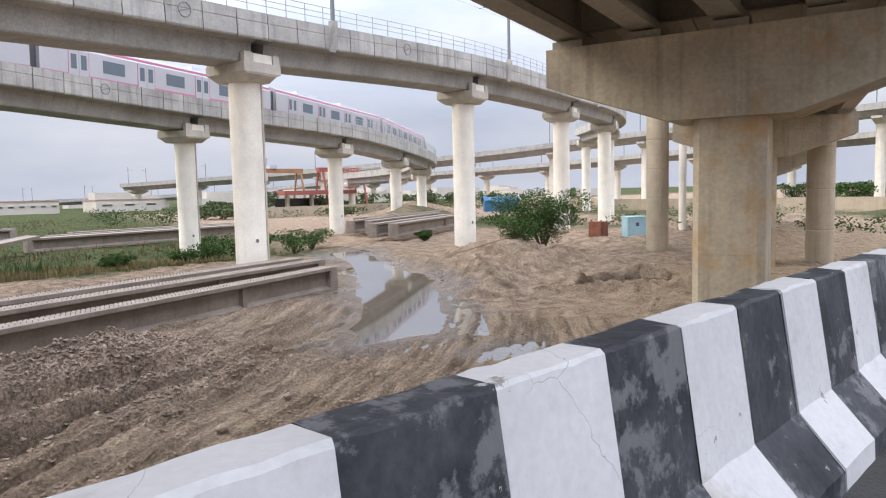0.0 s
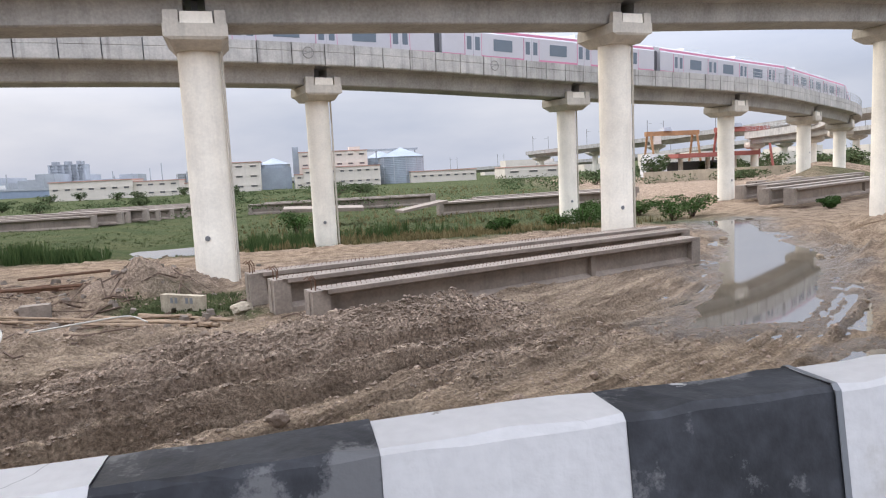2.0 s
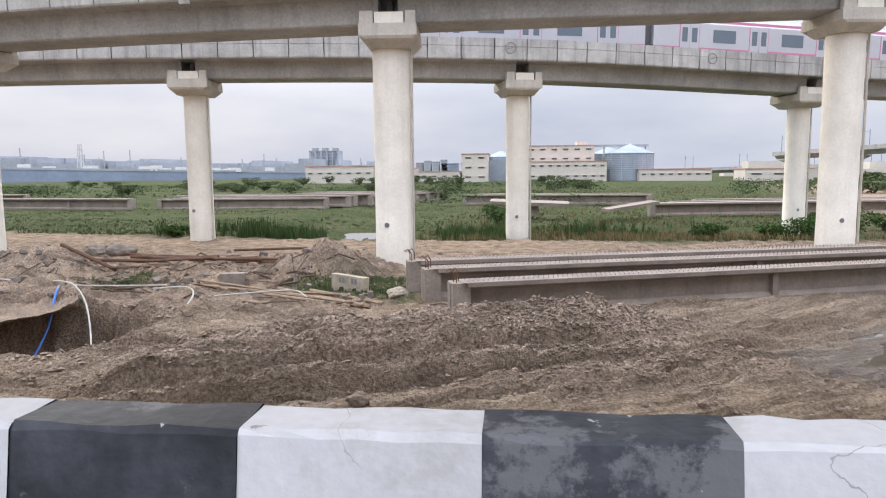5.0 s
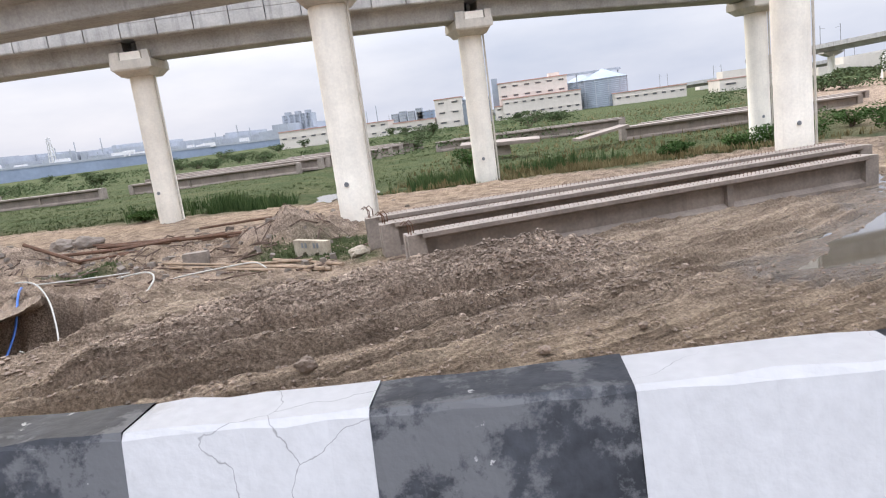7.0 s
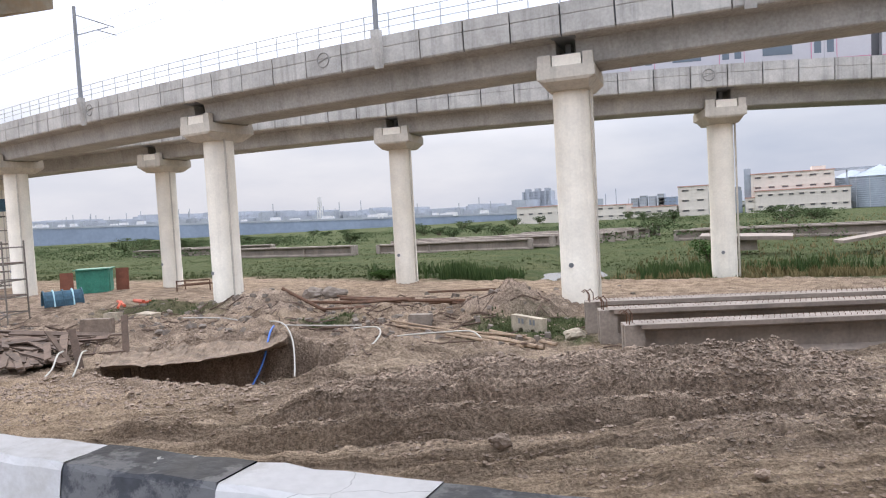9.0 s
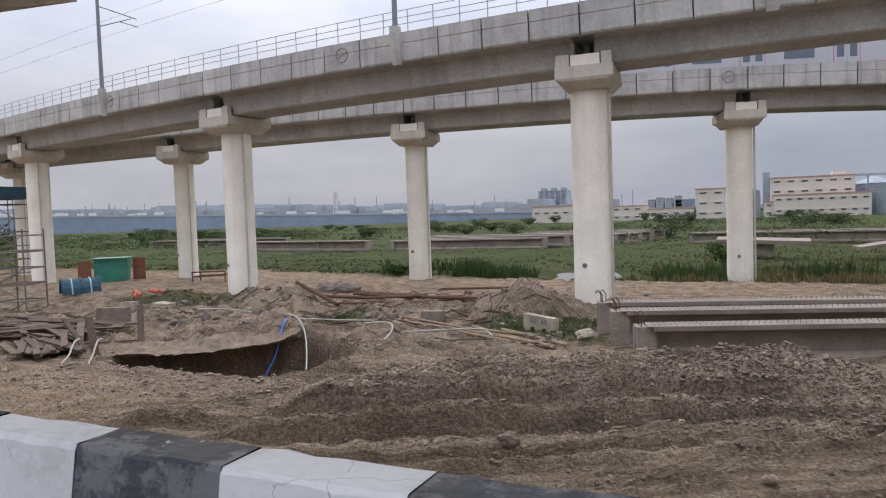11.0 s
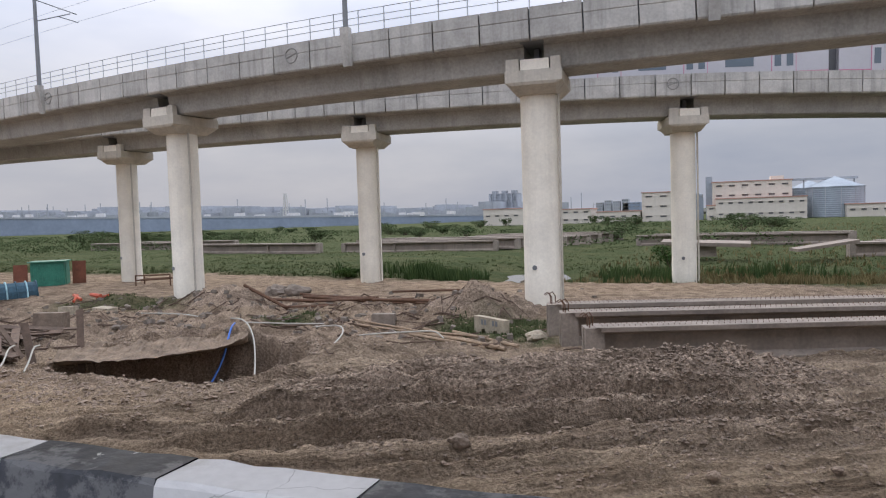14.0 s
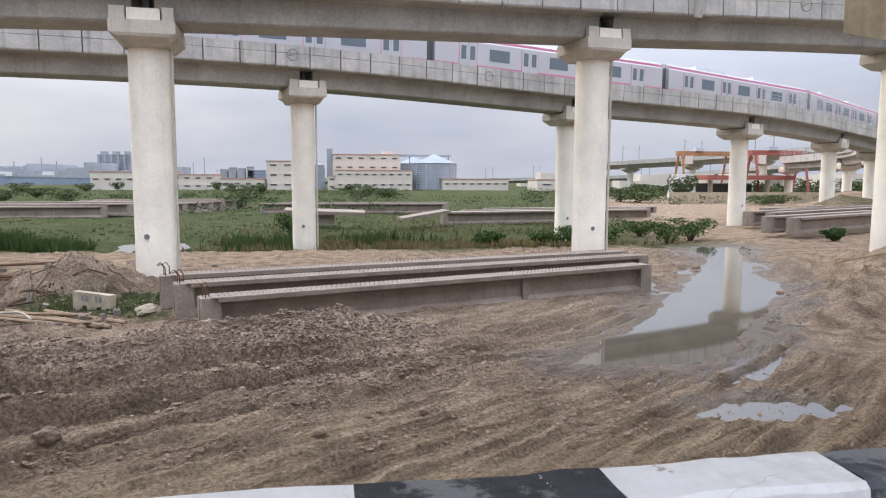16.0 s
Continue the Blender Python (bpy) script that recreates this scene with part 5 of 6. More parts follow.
bush(32.5, 27.8, 4.3, 6.0, 1, "dense green acacia tree on a soil heap", 9500, 0.085, 0.09, "tree", "tree")
bush(28.8, 27.0, 2.2, 3.2, 2, "low green shrub beside the tree", 2200, 0.085)
for k, (x, y, h, w) in enumerate(((17.6, 45.8, 1.9, 3.2), (20.2, 46.6, 2.2, 3.6), (26.0, 48.0, 2.0, 3.6), (28.6, 49.4, 1.8, 3.2), (15.4, 45.4, 1.4, 2.6), (22.2, 57.5, 1.6, 2.8),
                                  (-2.5, 62, 1.9, 3.2), (36.0, 43.0, 0.9, 1.5), (12.5, 49.5, 1.1, 2.0), (-24.5, 45.0, 0.7, 1.6), (27.5, 56.0, 1.4, 2.6))):
    bush(x, y, h, w, 20 + k, "dark green shrub growing beside the piers", 1300, 0.10)
rr = random.Random(77)
scrub = Shape()
for k in range(2300):
    y = 85 + 130 * rr.random()
    x = rr.uniform(-2.0 * y, 0.12 * y)
    if float(fbm(np.array([x * 0.03]), np.array([y * 0.06]), 81)[0]) < -0.05:
        continue
    leafy(scrub, x, y, rr.uniform(0.3, 0.9), rr.uniform(1.0, 2.6), 1.2, rr.uniform(0.3, 0.8), 26, 0.22, rr)
for k in range(500):
    y = 105 + 90 * rr.random()
    x = rr.uniform(0.3 * y, 1.2 * y)
    leafy(scrub, x, y, rr.uniform(0.3, 1.3), rr.uniform(1.0, 2.6), 1.2, rr.uniform(0.5, 1.4), 24, 0.26, rr)
for k in range(420):
    x, y = rr.uniform(58, 135), rr.uniform(6, 75)
    if float(fbm(np.array([x * 0.05]), np.array([y * 0.05]), 83)[0]) < -0.02:
        continue
    leafy(scrub, x, y, rr.uniform(0.2, 0.8), rr.uniform(0.8, 2.4), 1.2, rr.uniform(0.3, 0.9), 30, 0.2, rr)
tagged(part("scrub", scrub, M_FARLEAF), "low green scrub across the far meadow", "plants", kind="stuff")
for k in range(58):
    y = rr.uniform(105, 235)
    x = rr.uniform(-1.15 * y, 0.1 * y)
    bush(x, y, rr.uniform(1.2, 3.2), rr.uniform(3, 7.5), 200 + k, "rounded green scrub bush in the far meadow", 700, 0.20, 0.07)
for k in range(26):
    y = rr.uniform(118, 200)
    x = rr.uniform(0.45 * y, 1.15 * y)
    bush(x, y, rr.uniform(2.5, 5.5), rr.uniform(4, 8), 300 + k, "dark green tree below the elevated line", 380, 0.38, 0.1, "tree", "tree")
bush(66.5, 120, 5.2, 5.5, 401, "dark round tree beside the filling station", 1100, 0.28, 0.12, "tree", "tree")
bush(75, 106, 2.0, 7.0, 402, "low green hedge on a brown bank", 700, 0.25)
for k, (x, y) in enumerate(((-84, 43), (-92, 46), (-100, 42), (-78, 47), (-88, 40), (142, 36), (160, 46), (178, 58), (190, 45))):
    bush(x, y, 4.6, 7.0, 420 + k, "dark leafy tree behind the construction yard", 900, 0.3, 0.14, "tree", "tree")


# ---- construction yard ----
def ring_column(x, y, dia, h, material, step, label, crown=False):
    t = thing("unfinished_column", label, "column", (x, y, 0))
    g, r0, seg = ground_z(x, y), dia / 2, 32
    s = Shape()
    z, k = g - 0.4, 0
    while z < h - 0.01:
        z1 = min(h, z + step)
        for zz, q in ((z, r0 * 0.965), (z + 0.05, r0), (z1 - 0.05, r0), (z1, r0 * 0.965)):
            s.v += [(q * math.cos(2 * math.pi * j / seg), q * math.sin(2 * math.pi * j / seg), zz) for j in range(seg)]
        for a in range(3):
            b = k * 4 + a
            s.f += [(b * seg + j, b * seg + (j + 1) % seg, (b + 1) * seg + (j + 1) % seg, (b + 1) * seg + j) for j in range(seg)]
        z, k = z1, k + 1
    s.f.append(tuple((k * 4 - 1) * seg + j for j in range(seg)))
    part("shaft", s, material, t, smooth=False)
    if crown:
        part("crown", Shape().box(-0.5, 0.5, -0.5, 0.5, h, h + 1.0, taper=0.12), M_CAP, t, "grey tapered concrete crown")
        rb = Shape()
        for j in range(10):
            a = 2 * math.pi * j / 10
            rb.tube([(0.36 * math.cos(a), 0.36 * math.sin(a), h), (0.36 * math.cos(a), 0.36 * math.sin(a), h + 2.3)], 0.02, 4)
        part("rebar", rb, M_REBAR, t)
        rods = Shape()
        for u in (-0.95, 1.0):
            rods.tube([(u, 0.3, g), (u, 0.3, h + 0.9)], 0.025, 4)
        part("guide_rod", rods, M_REBAR, t)
    return t


ring_column(-38.3, 22.7, 1.5, 9.6, M_FORMCOL, 1.22, "round brown unfinished pier with ringed formwork joints", True)
ring_column(36.9, 21.7, 1.42, 10.5, M_ROUNDCOL, 1.9, "round tan concrete column with cast joints")
ring_column(35.6, 11.5, 1.4, 7.0, M_ROUNDCOL, 2.2, "round tan concrete column below the flyover")
ring_column(58.0, 30.0, 0.7, 9.5, M_PIER, 3.0, "slim pale post beyond the flyover")


def scaffold(x, y, w, d, h, lifts, label):
    t = thing("scaffold_tower", label, "scaffold", (x, y, ground_z(x, y)), 20)
    for u in (0, w):
        for v in (0, d):
            part("standard", Shape().tube([(u, v, -0.2), (u, v, h)], 0.042, 5), M_SCAFF, t)
    for k in range(lifts):
        z = h * (k + 0.6) / lifts
        part("ledger", Shape().tube([(0, 0, z), (w, 0, z)], 0.036, 5), M_SCAFF, t)
        part("ledger", Shape().tube([(0, d, z), (w, d, z)], 0.036, 5), M_SCAFF, t)
        part("transom", Shape().tube([(0, 0, z), (0, d, z)], 0.036, 5), M_SCAFF, t)
        part("transom", Shape().tube([(w, 0, z), (w, d, z)], 0.036, 5), M_SCAFF, t)
        part("brace", Shape().tube([(0 if k % 2 else w, 0, z), (w if k % 2 else 0, 0, z - h / lifts)], 0.032, 5), M_SCAFF, t)
        if k % 2:
            part("board", Shape().box(0.05, w - 0.05, 0.05, d - 0.05, z + 0.03, z + 0.08), M_WOOD, t)
    return t


scaffold(-36.0, 22.4, 1.7, 1.7, 4.3, 5, "grey tube scaffold beside the unfinished pier")
scaffold(-69.0, 31.5, 3.6, 3.0, 9.5, 8, "tall tube scaffold round a pier under construction")
scaffold(-58.4, 36.8, 1.8, 1.8, 7.0, 6, "steel trestle tower carrying a blue platform")
single("blue_platform", Shape().box(-59.6, -56.4, 36.2, 39.0, 7.0, 8.0), M_BLUEFORM, "blue steel formwork platform on a trestle", "formwork").location = (0, 0, ground_z(-58.4, 36.8))


def rib_panel(w, h, m, t, mtx, ribs=7):
    p = part("panel", Shape().box(0, w, 0, 0.06, 0, h, mtx), m, t)
    for k in range(ribs + 1):
        part("rib", Shape().box(w * k / ribs - 0.03, w * k / ribs + 0.03, -0.07, 0, 0, h, mtx), m, p)
    for z in (h * 0.06, h * 0.5, h * 0.92):
        part("rail", Shape().box(0, w, -0.05, 0, z - 0.05, z + 0.05, mtx), m, p)


fw = thing("formwork_stack", "blue painted steel formwork panels standing in a row", "formwork", (-49.2, 23.1, ground_z(-48.6, 23.6)), 58)
fw.scale = (0.9, 0.9, 0.85)
for k in range(3):
    rib_panel(1.9, 2.1 + 0.15 * (k % 2), M_BLUEFORM, fw, Matrix.Translation((0.4 * k, 0.35 * k, 0)) @ Matrix.Rotation(radians(-6), 4, "X"), 5)
rib_panel(1.6, 2.3, M_BLUEFORM, fw, Matrix.Translation((2.1, 0.3, 0)), 5)

sh = thing("site_shed", "small green corrugated sheet shed on bare soil", "shed", (-47.4, 37.4, ground_z(-47, 38)), 38)
sh.scale = (0.72, 0.72, 0.92)
for k in range(16):
    u = k * 0.2
    part("wall_sheet", Shape().box(u, u + 0.1, -0.03, 0.0, 0, 1.95), M_GREENSHEET, sh)
part("wall", Shape().box(0, 3.2, 0, 2.6, 0, 1.95), M_GREENSHEET, sh)
part("roof", Shape().box(-0.2, 3.4, -0.3, 2.8, 1.97, 2.05), M_GREENSHEET, sh)
part("door", Shape().box(3.2, 3.26, 0.5, 1.7, 0, 1.8), M_GREENSHEET, sh)
for dx, dy in ((-1.1, -0.3), (2.7, 0.7)):
    rp = single("rusted_sheet", Shape().box(0, 0.95, 0, 0.05, 0, 1.75), M_RUSTSHEET, "rusted steel sheet leaning by the shed", "metal sheet")
    v = pose(-47.4, 37.4, 0, 0, 0, 38) @ Vector((dx, dy, 0))
    rp.matrix_basis = pose(v.x, v.y, ground_z(v.x, v.y), -6, 0, 38)

tk = thing("curved_formwork", "blue curved steel formwork shell lying on soil", "formwork", (-40.2, 30.6, ground_z(-40.2, 30.6)), 60)
for k in range(7):
    a0, a1 = math.pi * k / 7, math.pi * (k + 1) / 7
    q = Shape().add([(-1.1, 0.75 * math.cos(a0), 0.05 + 0.95 * math.sin(a0)), (1.1, 0.75 * math.cos(a0), 0.05 + 0.95 * math.sin(a0)),
                     (1.1, 0.75 * math.cos(a1), 0.05 + 0.95 * math.sin(a1)), (-1.1, 0.75 * math.cos(a1), 0.05 + 0.95 * math.sin(a1)),
                     (-1.1, 0.7 * math.cos(a0), 0.05 + 0.9 * math.sin(a0)), (1.1, 0.7 * math.cos(a0), 0.05 + 0.9 * math.sin(a0)),
                     (1.1, 0.7 * math.cos(a1), 0.05 + 0.9 * math.sin(a1)), (-1.1, 0.7 * math.cos(a1), 0.05 + 0.9 * math.sin(a1))],
                    [(0, 1, 2, 3), (7, 6, 5, 4), (0, 4, 5, 1), (2, 6, 7, 3), (0, 3, 7, 4), (1, 5, 6, 2)])
    part("segment", q, M_BLUEFORM, tk)
for u in (-1.1, -0.55, 0.0, 0.55, 1.1):
    part("hoop", Shape().tube([(u, 0.8 * math.cos(math.pi * k / 10), 0.05 + 1.0 * math.sin(math.pi * k / 10)) for k in range(11)], 0.05, 5), M_CABIN if u in (-0.55, 0.55) else M_BLUEFORM, tk)

fr = thing("steel_bedstead", "rusty steel bed frame lying on the dirt track", "steel frame", (-38.0, 38.2, ground_z(-38, 38.5) + 0.35), 15)
for a, b in (((0, 0, 0), (2.6, 0, 0.1)), ((0, 1.2, 0), (2.6, 1.2, 0.1)), ((0, 0, 0), (0, 1.2, 0)), ((2.6, 0, 0.1), (2.6, 1.2, 0.1)), ((0, 0, 0.35), (2.6, 0, 0.4)), ((0, 0, -0.4), (0, 0, 0.4)), ((2.6, 0, -0.4), (2.6, 0, 0.4)), ((0, 1.2, -0.4), (0, 1.2, 0.3)), ((2.6, 1.2, -0.4), (2.6, 1.2, 0.4)), ((0, 0, 0), (2.6, 1.2, 0.1))):
    part("bar", Shape().tube([a, b], 0.05, 5), M_REBAR, fr)

cb = thing("site_cabin", "pale blue sheet-metal site cabin with a tiny window", "cabin", (46.6, 29.4, ground_z(46.4, 29.6)), -40)
cb.scale = (0.72, 0.72, 0.85)
part("wall", Shape().box(0, 2.4, 0, 2.0, 0, 1.95), M_CABIN, cb)
part("roof", Shape().box(-0.1, 2.5, -0.1, 2.1, 1.95, 2.05), M_CABIN, cb)
part("window", Shape().box(1.0, 1.4, -0.03, 0.02, 1.1, 1.45), M_DARKGLASS, cb)
single("rusted_container", Shape().box(45.0, 46.2, 31.0, 32.2, ground_z(45.5, 31.5) - 0.1, ground_z(45.5, 31.5) + 1.45, taper=0.02), M_RUSTSHEET, "rusted red steel box beside the cabin", "steel box")

# loose timber and pipes
rt = random.Random(8)


def pole_pile(cx, cy, n, spread, ln, ang, dang, r0, material, name, label, cat, zlift=0.25):
    for k in range(n):
        x, y = cx + rt.gauss(0, spread), cy + rt.gauss(0, spread * 0.55)
        a = radians(ang + rt.uniform(-dang, dang))
        l2 = ln * rt.uniform(0.6, 1.1) / 2
        p = [(x - math.cos(a) * l2, y - math.sin(a) * l2), (x + math.cos(a) * l2, y + math.sin(a) * l2)]
        z = [ground_z(*q) for q in p]
        lift = max(0, ground_z(x, y) - (z[0] + z[1]) / 2) + r0 + rt.uniform(0, zlift)
        flat = Matrix.Translation((x, y, (z[0] + z[1]) / 2 + lift)) @ Matrix.Rotation(a, 4, "Z") @ Matrix.Rotation(-math.atan2(z[1] - z[0], 2 * l2), 4, "Y") @ Matrix.Rotation(rt.uniform(-0.4, 0.4), 4, "X")
        shape = Shape().box(-l2, l2, -r0 * rt.uniform(1.0, 1.9), r0 * 1.2, -r0 * 0.3, r0 * 0.3, flat) if material is M_WOOD else Shape().tube([(p[0][0], p[0][1], z[0] + lift), (x, y, (z[0] + z[1]) / 2 + lift), (p[1][0], p[1][1], z[1] + lift)], r0 * rt.uniform(0.7, 1.2), 6)
        single(name, shape, material, label, cat, group=label[:24])


pole_pile(-26.6, 18.2, 46, 1.6, 4.2, -5, 30, 0.095, M_WOOD, "timber_pole", "dark weathered timber pole in a loose pile", "timber")
pole_pile(-23.2, 16.4, 34, 1.0, 3.0, -28, 16, 0.09, M_WOOD, "timber_plank", "dark weathered plank in a leaning stack", "timber")
pole_pile(-30.2, 18.0, 26, 1.8, 4.6, 8, 22, 0.08, M_WOOD, "timber_pole", "dark weathered timber pole in a loose pile", "timber")
pole_pile(-16.5, 29.6, 16, 2.2, 4.0, -4, 14, 0.08, M_REBAR, "rusty_pipe", "rusty brown steel pipe lying on the soil", "pipe")
pole_pile(-8.0, 22.2, 11, 0.8, 4.6, -32, 10, 0.06, M_PALEWOOD, "bamboo_pole", "pale bamboo pole lying beside the beams", "bamboo", 0.12)
pole_pile(-11.5, 24.2, 5, 0.9, 3.2, -20, 25, 0.05, M_PALEWOOD, "bamboo_pole", "pale bamboo pole lying on rough soil", "bamboo", 0.1)
pole_pile(-33.5, 30.5, 4, 0.8, 1.6, -20, 40, 0.10, M_ORANGEPIPE, "plastic_pipe", "bright orange-red plastic pipe offcut on soil", "pipe", 0.1)
pole_pile(24.5, 26.5, 1, 0.2, 3.4, -50, 5, 0.04, M_PALEWOOD, "bamboo_pole", "thin pale stick lying on a sand heap", "bamboo", 0.1)


def rock(x, y, size, material, label, seed, name="rock", cat="rock"):
    rr = random.Random(seed)
    bm = bmesh.new()
    bmesh.ops.create_icosphere(bm, subdivisions=3, radius=1.0)
    sx, sy, sz = size
    for v in bm.verts:
        k = 1 + 0.28 * noise.noise(v.co * 1.4 + Vector((seed * 3.1, 0, 0))) + 0.16 * noise.noise(v.co * 3.2 + Vector((0, seed, 0))) + 0.09 * noise.noise(v.co * 8 + Vector((seed, 0, 0)))
        v.co = Vector((v.co.x * sx * k, v.co.y * sy * k, v.co.z * sz * k))
    me = bpy.data.meshes.new(name)
    bm.to_mesh(me)
    bm.free()
    me.materials.append(material)
    ob = new(name, me)
    ob.matrix_basis = pose(x, y, ground_z(x, y) + sz * 0.45, 0, 0, rr.uniform(0, 360))
    return tagged(ob, label, cat)


rock(-4.0, 11.4, (0.2, 0.17, 0.15), M_CLOD, "large clod of brown soil near the track", 1, "soil_clod", "soil clod")
for k, (x, y, s) in enumerate(((-22.2, 34.6, 0.75), (-23.9, 34.9, 0.8), (-23.0, 35.4, 0.6))):
    rock(x, y, (s, s * 0.7, s * 0.5), M_STONE, "large grey-brown boulder beside the dirt track", 10 + k)
rock(-5.2, 22.9, (0.42, 0.3, 0.22), M_BLOCK, "smooth pale boulder beside the beam ends", 21)
for k in range(26):
    x, y = rt.uniform(-9, 6), rt.uniform(11.2, 18.5)
    q = rt.uniform(0.05, 0.12)
    rock(x, y, (q, q * 0.8, q * 0.7), M_CLOD, "lump of dark clay on churned soil", 40 + k, "soil_clod", "soil clod")
for k in range(22):
    x, y = rt.uniform(-30, -9), rt.uniform(20, 30)
    q = rt.uniform(0.10, 0.28)
    rock(x, y, (q, q * 0.8, q * 0.6), M_STONE, "grey rubble stone on bare soil", 80 + k)
for k in range(18):
    x, y = rt.uniform(12, 34), rt.uniform(12, 36)
    q = rt.uniform(0.08, 0.24)
    rock(x, y, (q, q * 0.8, q * 0.6), M_SAND, "sandy stone on a pale heap", 110 + k)


def box_thing(name, x, y, rz, w, d, h, material, label, cat, lift=0.0):
    ob = single(name, Shape().box(-w / 2, w / 2, -d / 2, d / 2, -0.1, h, taper=0.03), material, label, cat)
    ob.matrix_basis = pose(x, y, ground_z(x, y) + lift, rt.uniform(-4, 4), rt.uniform(-4, 4), rz)
    return ob


box_thing("stone_block", -11.9, 24.8, 12, 0.95, 0.6, 0.5, M_STONE, "squared grey stone block on rough soil", "stone block")
box_thing("stone_block", -25.2, 20.6, 30, 1.2, 0.8, 0.7, M_CLOD, "brown masonry lump beside the timber", "stone block")
box_thing("concrete_block", -30.0, 25.6, 20, 0.8, 0.6, 0.45, M_BLOCK, "pale concrete block near the timber", "concrete block")
box_thing("concrete_block", -28.2, 26.2, 0, 1.1, 0.7, 0.35, M_BLOCK, "pale concrete block on bare soil", "concrete block")
box_thing("concrete_block", -34.6, 17.2, 0, 0.6, 0.5, 0.7, M_BLOCK, "pale kerb block by the unfinished pier", "concrete block")
kb = thing("precast_kerb_unit", "cream precast unit with dark painted marks and cut-outs", "concrete unit", (-7.9, 24.3, ground_z(-7.2, 23.8) - 0.02), -32)
kb.scale = (0.82, 0.82, 0.8)
part("body", Shape().add(*(lambda p: ([(u, 0, z) for u, z in p] + [(u, 0.32, z) for u, z in p], [tuple(range(len(p))), tuple(range(len(p), 2 * len(p)))[::-1]] + [(i, (i + 1) % len(p), (i + 1) % len(p) + len(p), i + len(p)) for i in range(len(p))]))(
    [(0, 0), (0.45, 0), (0.5, 0.25), (0.75, 0.3), (0.8, 0), (1.25, 0), (1.3, 0.25), (1.55, 0.3), (1.6, 0), (2.0, 0), (2.05, 0.8), (0.0, 0.85)])), M_BLOCK, kb)
for u in (0.5, 0.72, 1.25, 1.47):
    part("painted_mark", Shape().box(u, u + 0.13, -0.012, -0.002, 0.48, 0.72), M_MAST, kb, "small dark painted bar")

# hoses over the edge of the pit
def hose(name, pts, rad, material, label):
    dense = []
    for i in range(len(pts) - 1):
        for k in range(8):
            dense.append(catmull(pts, i, k / 8))
    dense.append(Vector(pts[-1]))
    return single(name, Shape().tube(dense, rad, 7), material, label, "hose", smooth=True)


hose("hose", [(-18.6, 22.8, 0.45), (-17.2, 22.3, 0.6), (-16.0, 21.4, 0.55), (-15.0, 20.4, 0.0), (-13.8, 18.6, -0.9), (-12.9, 16.6, -0.6), (-12.2, 15.0, 0.12)], 0.03, M_HOSE, "white plastic hose hanging into the pit")
hose("hose", [(-13.6, 22.4, 0.35), (-12.2, 21.6, 0.55), (-11.3, 20.2, 0.5), (-11.1, 18.4, 0.1), (-11.0, 16.6, -0.2), (-10.6, 15.0, 0.15)], 0.03, M_HOSE, "white plastic hose looped over the pit edge")
hose("hose", [(-16.9, 21.8, 0.5), (-16.5, 21.0, 0.35), (-16.2, 20.0, -0.7), (-16.4, 19.0, -1.9)], 0.04, M_BLUEHOSE, "blue plastic pipe hanging into the pit")
hose("hose", [(-20.7, 16.4, 0.5), (-20.2, 15.8, 0.55), (-19.7, 15.2, 0.25), (-19.3, 14.7, 0.05)], 0.03, M_HOSE, "short pale hose bent over the pit edge")
hose("hose", [(-21.6, 16.2, 0.5), (-21.1, 15.6, 0.5), (-20.6, 15.0, 0.2), (-20.3, 14.5, 0.05)], 0.03, M_HOSE, "short pale hose bent over the pit edge")
hose("hose", [(-24.5, 24.8, 0.3), (-21.5, 24.2, 0.4), (-18.8, 23.2, 0.35), (-16.0, 22.6, 0.4), (-13.5, 22.8, 0.4)], 0.026, M_HOSE, "long pale hose lying across the soil")
hose("hose", [(-10.6, 20.2, 0.5), (-9.8, 19.4, 0.7), (-9.0, 19.9, 0.7), (-8.2, 20.8, 0.6), (-7.6, 20.2, 0.5)], 0.026, M_HOSE, "thin pale hose coiled on a soil heap")

# overhanging lip of soil along the back of the pit
crust, nu, nr = Shape(), 110, 12
us = np.linspace(0, 1, nu)
lip = np.polyfit(us, np.maximum(height(-20.9 + 4.6 * us, 17.6 + 4.4 * us), 0.1), 3)
for i in range(nu):
    u = i / (nu - 1)
    x, y = -20.3 + 4.6 * u, 16.6 + 4.4 * u
    rag = 0.34 * float(fbm(np.array([u * 6.0]), np.array([3.3]), 71)[0]) + 0.05 * float(fbm(np.array([u * 40.0]), np.array([7.7]), 74)[0])
    e = 0.20 + 1.25 * math.sin(u * math.pi) ** 0.6 + rag + 0.16 * float(fbm(np.array([u * 17.0]), np.array([1.9]), 75)[0])
    base = float(np.polyval(lip, u)) - 0.02
    for k in range(nr):
        w = k / (nr - 1)
        q = e * (1 - w) - 2.9 * w
        px, py = x + 0.57 * q, y - 0.82 * q
        g = base + (max(ground_z(px, py), base - 0.25) - base) * max(0.0, (w - 0.6) / 0.4)
        lump = 0.30 * float(fbm(np.array([px * 1.7]), np.array([py * 1.7]), 72, 5, 0.62)[0])
        crust.v.append((px, py, g + lump * (0.25 + 0.75 * math.sin(math.pi * w)) - 0.08 * (1 - w) ** 6 - 0.10 * w**5))
    crust.v.append((x + 0.57 * e * 0.93, y - 0.82 * e * 0.93, base - 0.10 - 0.30 * abs(rag)))
    crust.v.append((x + 0.57 * e * 0.2, y - 0.82 * e * 0.2, base - 0.32))
    crust.v.append((x - 0.9, y + 1.3, base - 0.55))
m_ = nr + 3
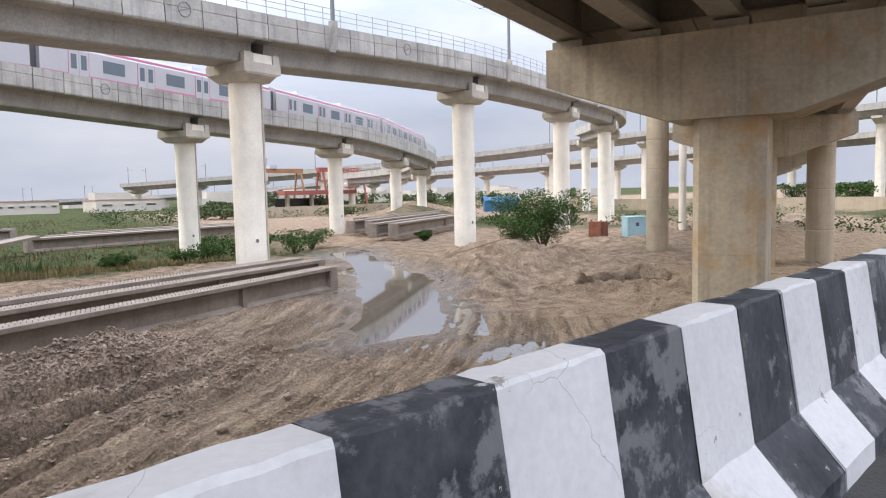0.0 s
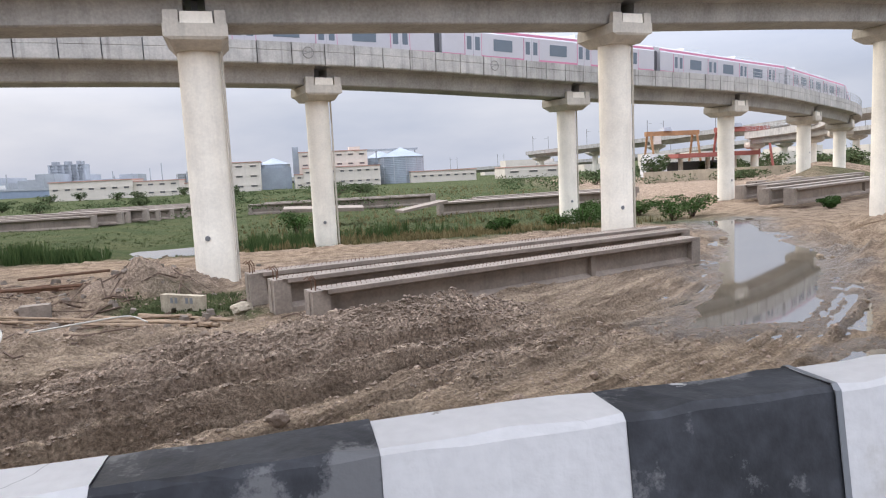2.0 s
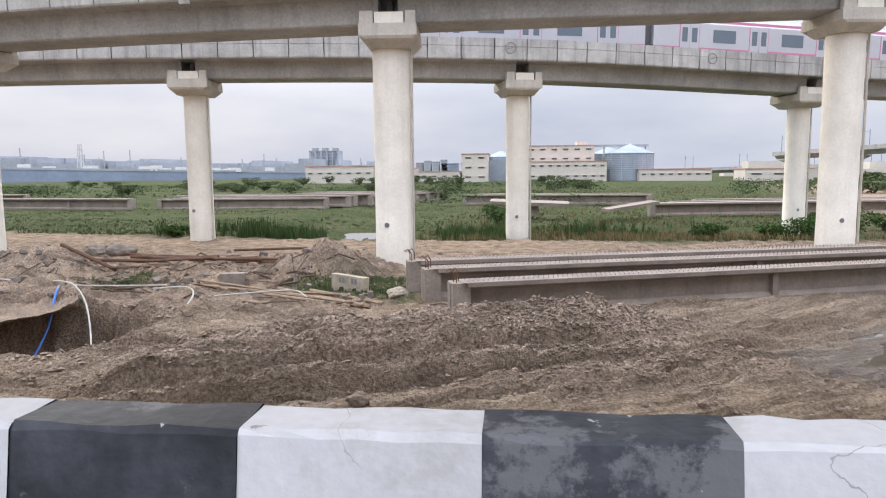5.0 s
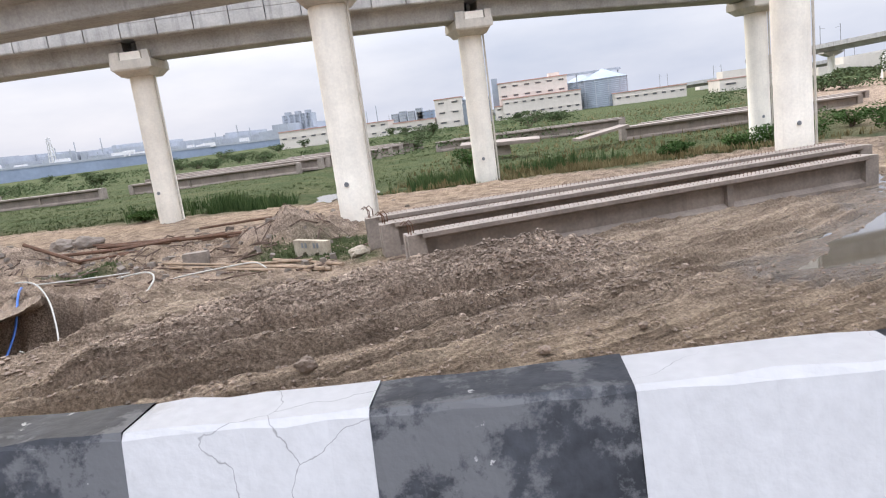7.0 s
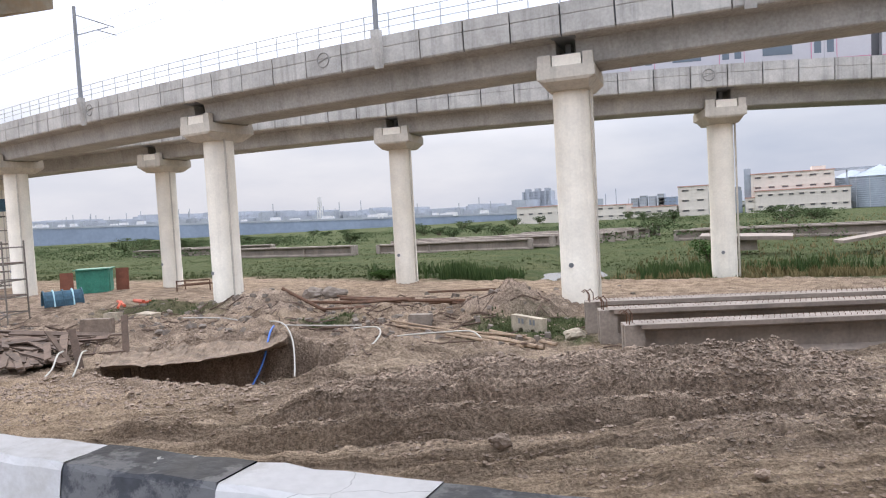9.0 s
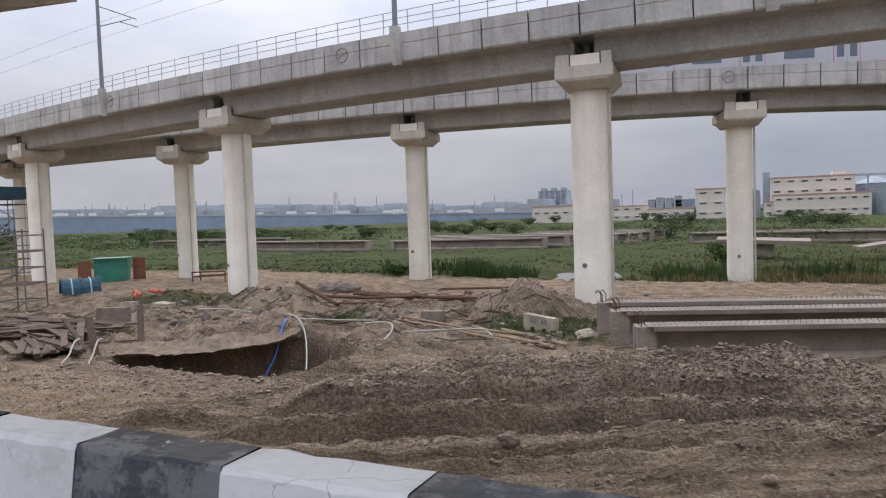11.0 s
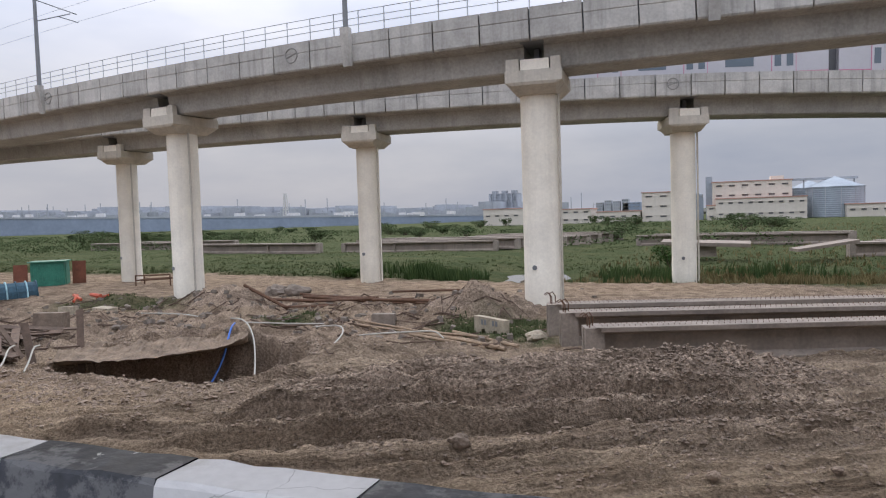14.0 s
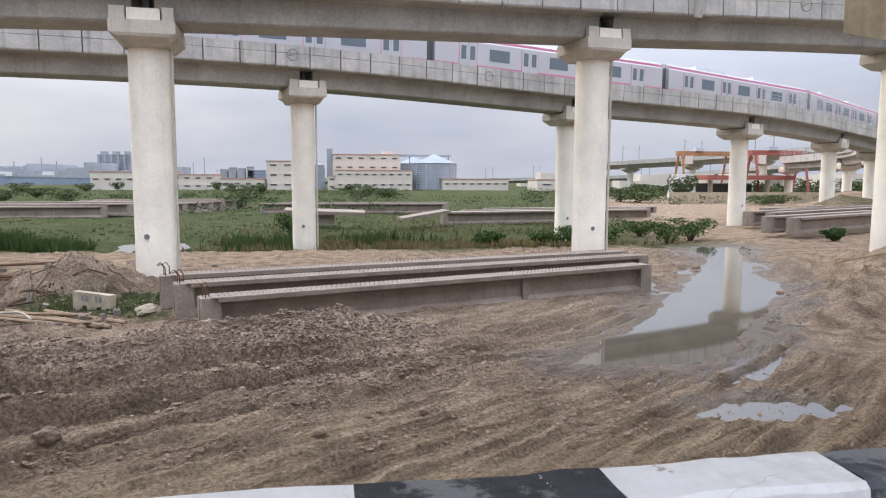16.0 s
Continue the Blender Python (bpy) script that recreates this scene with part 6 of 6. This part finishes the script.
for i in range(nu - 1):
    for j in range(m_ - 4):
        crust.f.append((i * m_ + j, i * m_ + j + 1, (i + 1) * m_ + j + 1, (i + 1) * m_ + j))
    crust.f.append((i * m_ + nr, i * m_, (i + 1) * m_, (i + 1) * m_ + nr))
    for j in (nr, nr + 1):
        crust.f.append((i * m_ + j + 1, i * m_ + j, (i + 1) * m_ + j, (i + 1) * m_ + j + 1))
single("soil_crust", crust, M_SOIL, "ragged overhanging lip of dry soil along the pit", "soil bank")

# clods strewn over the dug soil
def clods(name, n, pick, s0, s1, material, label, seed):
    rr = random.Random(seed)
    pts = []
    while len(pts) < n:
        p = pick(rr)
        if p:
            pts.append(p)
    zs = height(np.array([p[0] for p in pts]), np.array([p[1] for p in pts]))
    s = Shape()
    for (x, y), z in zip(pts, zs):
        q = s0 + (s1 - s0) * rr.random() ** 2.5
        j = lambda: q * rr.uniform(0.55, 1.15)
        c = [(x + j(), y + rr.uniform(-.3, .3) * q, z + q * .2), (x + rr.uniform(-.3, .3) * q, y + j(), z + q * .2), (x - j(), y + rr.uniform(-.3, .3) * q, z + q * .2),
             (x + rr.uniform(-.3, .3) * q, y - j(), z + q * .2), (x + rr.uniform(-.3, .3) * q, y + rr.uniform(-.3, .3) * q, z + q * rr.uniform(.5, .95)), (x, y, z - q * .5)]
        s.add(c, [(0, 1, 4), (1, 2, 4), (2, 3, 4), (3, 0, 4), (1, 0, 5), (2, 1, 5), (3, 2, 5), (0, 3, 5)])
    return tagged(part(name, s, material), label, "soil", kind="stuff")


def on_heap(rr):
    x, y = rr.uniform(-9.5, 5.5), rr.uniform(10.5, 21)
    if x < -1 and rr.random() < 0.7:
        return None
    return (x, y) if float(dark_soil(np.array([x]), np.array([y]))[0]) > rr.random() * 0.8 + 0.05 else None


clods("soil_clods", 15000, on_heap, 0.012, 0.075, M_CLOD, "crumbly dark clods on the fresh soil heap", 1)
clods("soil_crumbs", 24000, lambda rr: (rr.uniform(-30, 12), 10.5 + 20 * rr.random() ** 1.4), 0.012, 0.07, M_CLOD, "loose crumbs of soil over the site", 2)
clods("sand_crumbs", 2200, lambda rr: (rr.uniform(12, 40), rr.uniform(11, 40)), 0.02, 0.09, M_SAND, "loose sandy crumbs on pale heaps", 3)
clods("pit_clods", 4200, lambda rr: (rr.uniform(-20.5, -10.5), rr.uniform(12.2, 21.5)), 0.02, 0.11, M_CLOD, "broken clods of soil round the pit", 6)
clods("heap_clods", 1500, lambda rr: (rr.gauss(-24.5, 1.6), rr.gauss(12.2, 1.0)), 0.02, 0.11, M_CLOD, "crumbly dark clods on a small heap", 4)

# sticks, offcuts and broken slabs strewn over the yard
rs = random.Random(19)
sticks, chips = Shape(), Shape()
for k in range(330):
    x, y = (rs.gauss(-22, 6), rs.gauss(23, 4.5)) if k % 3 else (rs.gauss(-13, 4), rs.gauss(25.5, 3))
    if y < 16.5 or float(inside(np.array([x]), np.array([y]), PIT)[0]) < 0.8:
        continue
    a, q = rs.uniform(0, 3.14), rs.uniform(0.25, 1.1)
    p, e = (x - q * math.cos(a), y - q * math.sin(a)), (x + q * math.cos(a), y + q * math.sin(a))
    sticks.tube([(*p, ground_z(*p) + 0.06), (x, y, ground_z(x, y) + 0.08), (*e, ground_z(*e) + 0.06)], rs.uniform(0.015, 0.04), 5)
for k in range(520):
    x, y = rs.gauss(-20, 8), rs.gauss(25, 4.5)
    if y < 16.5 or float(inside(np.array([x]), np.array([y]), PIT)[0]) < 0.8:
        continue
    q = rs.uniform(0.05, 0.2)
    chips.box(-q, q, -q * 0.7, q * 0.7, -0.08, q * rs.uniform(0.3, 0.8), pose(x, y, ground_z(x, y), rs.uniform(-20, 20), rs.uniform(-20, 20), rs.uniform(0, 180)), taper=q * 0.15)
tagged(part("sticks", sticks, M_WOOD), "weathered sticks and offcuts strewn on bare soil", "debris", kind="stuff")
tagged(part("rubble", chips, M_STONE), "broken brick and stone rubble on bare soil", "debris", kind="stuff")

# contact wire over the near viaduct, mast by the flyover
wire = Shape()
for hgt_ in (6.9, 8.0):
    for i in range(2, len(NEAR) - 2):
        wire.tube([frame_at(NEAR, i, k / 6)[0] + frame_at(NEAR, i, k / 6)[1] * 0.2 + Vector((0, 0, hgt_ - (0.25 if hgt_ > 8 else 0) * math.sin(math.pi * k / 6))) for k in range(7)], 0.009, 4)
single("overhead_wire", wire, M_MAST, "thin dark overhead wires above the viaduct", "wire", kind="structure")
om = thing("overhead_mast", "dark steel mast with insulated cantilever arms", "mast", (-22.4, 8.4, ground_z(-22.4, 8.4)))
gz = ground_z(-22.4, 8.4)
part("pole", Shape().tube([(0, 0, -0.3), (0, 0, 11.5 - gz)], 0.12, 8), M_MAST, om)
part("arm", Shape().tube([(0, 0, 9.6 - gz), (1.2, 2.9, 9.45 - gz)], 0.06, 6), M_MAST, om)
part("arm", Shape().tube([(0, 0, 8.7 - gz), (0.9, 2.3, 9.3 - gz)], 0.045, 6), M_MAST, om)
for q in (0.35, 0.8):
    part("insulator", Shape().tube([(1.2 * q - 0.1, 2.9 * q - 0.2, 9.58 - gz - 0.15 * q), (1.2 * q + 0.1, 2.9 * q + 0.2, 9.58 - gz - 0.15 * q)], 0.13, 8), M_MAST, om)
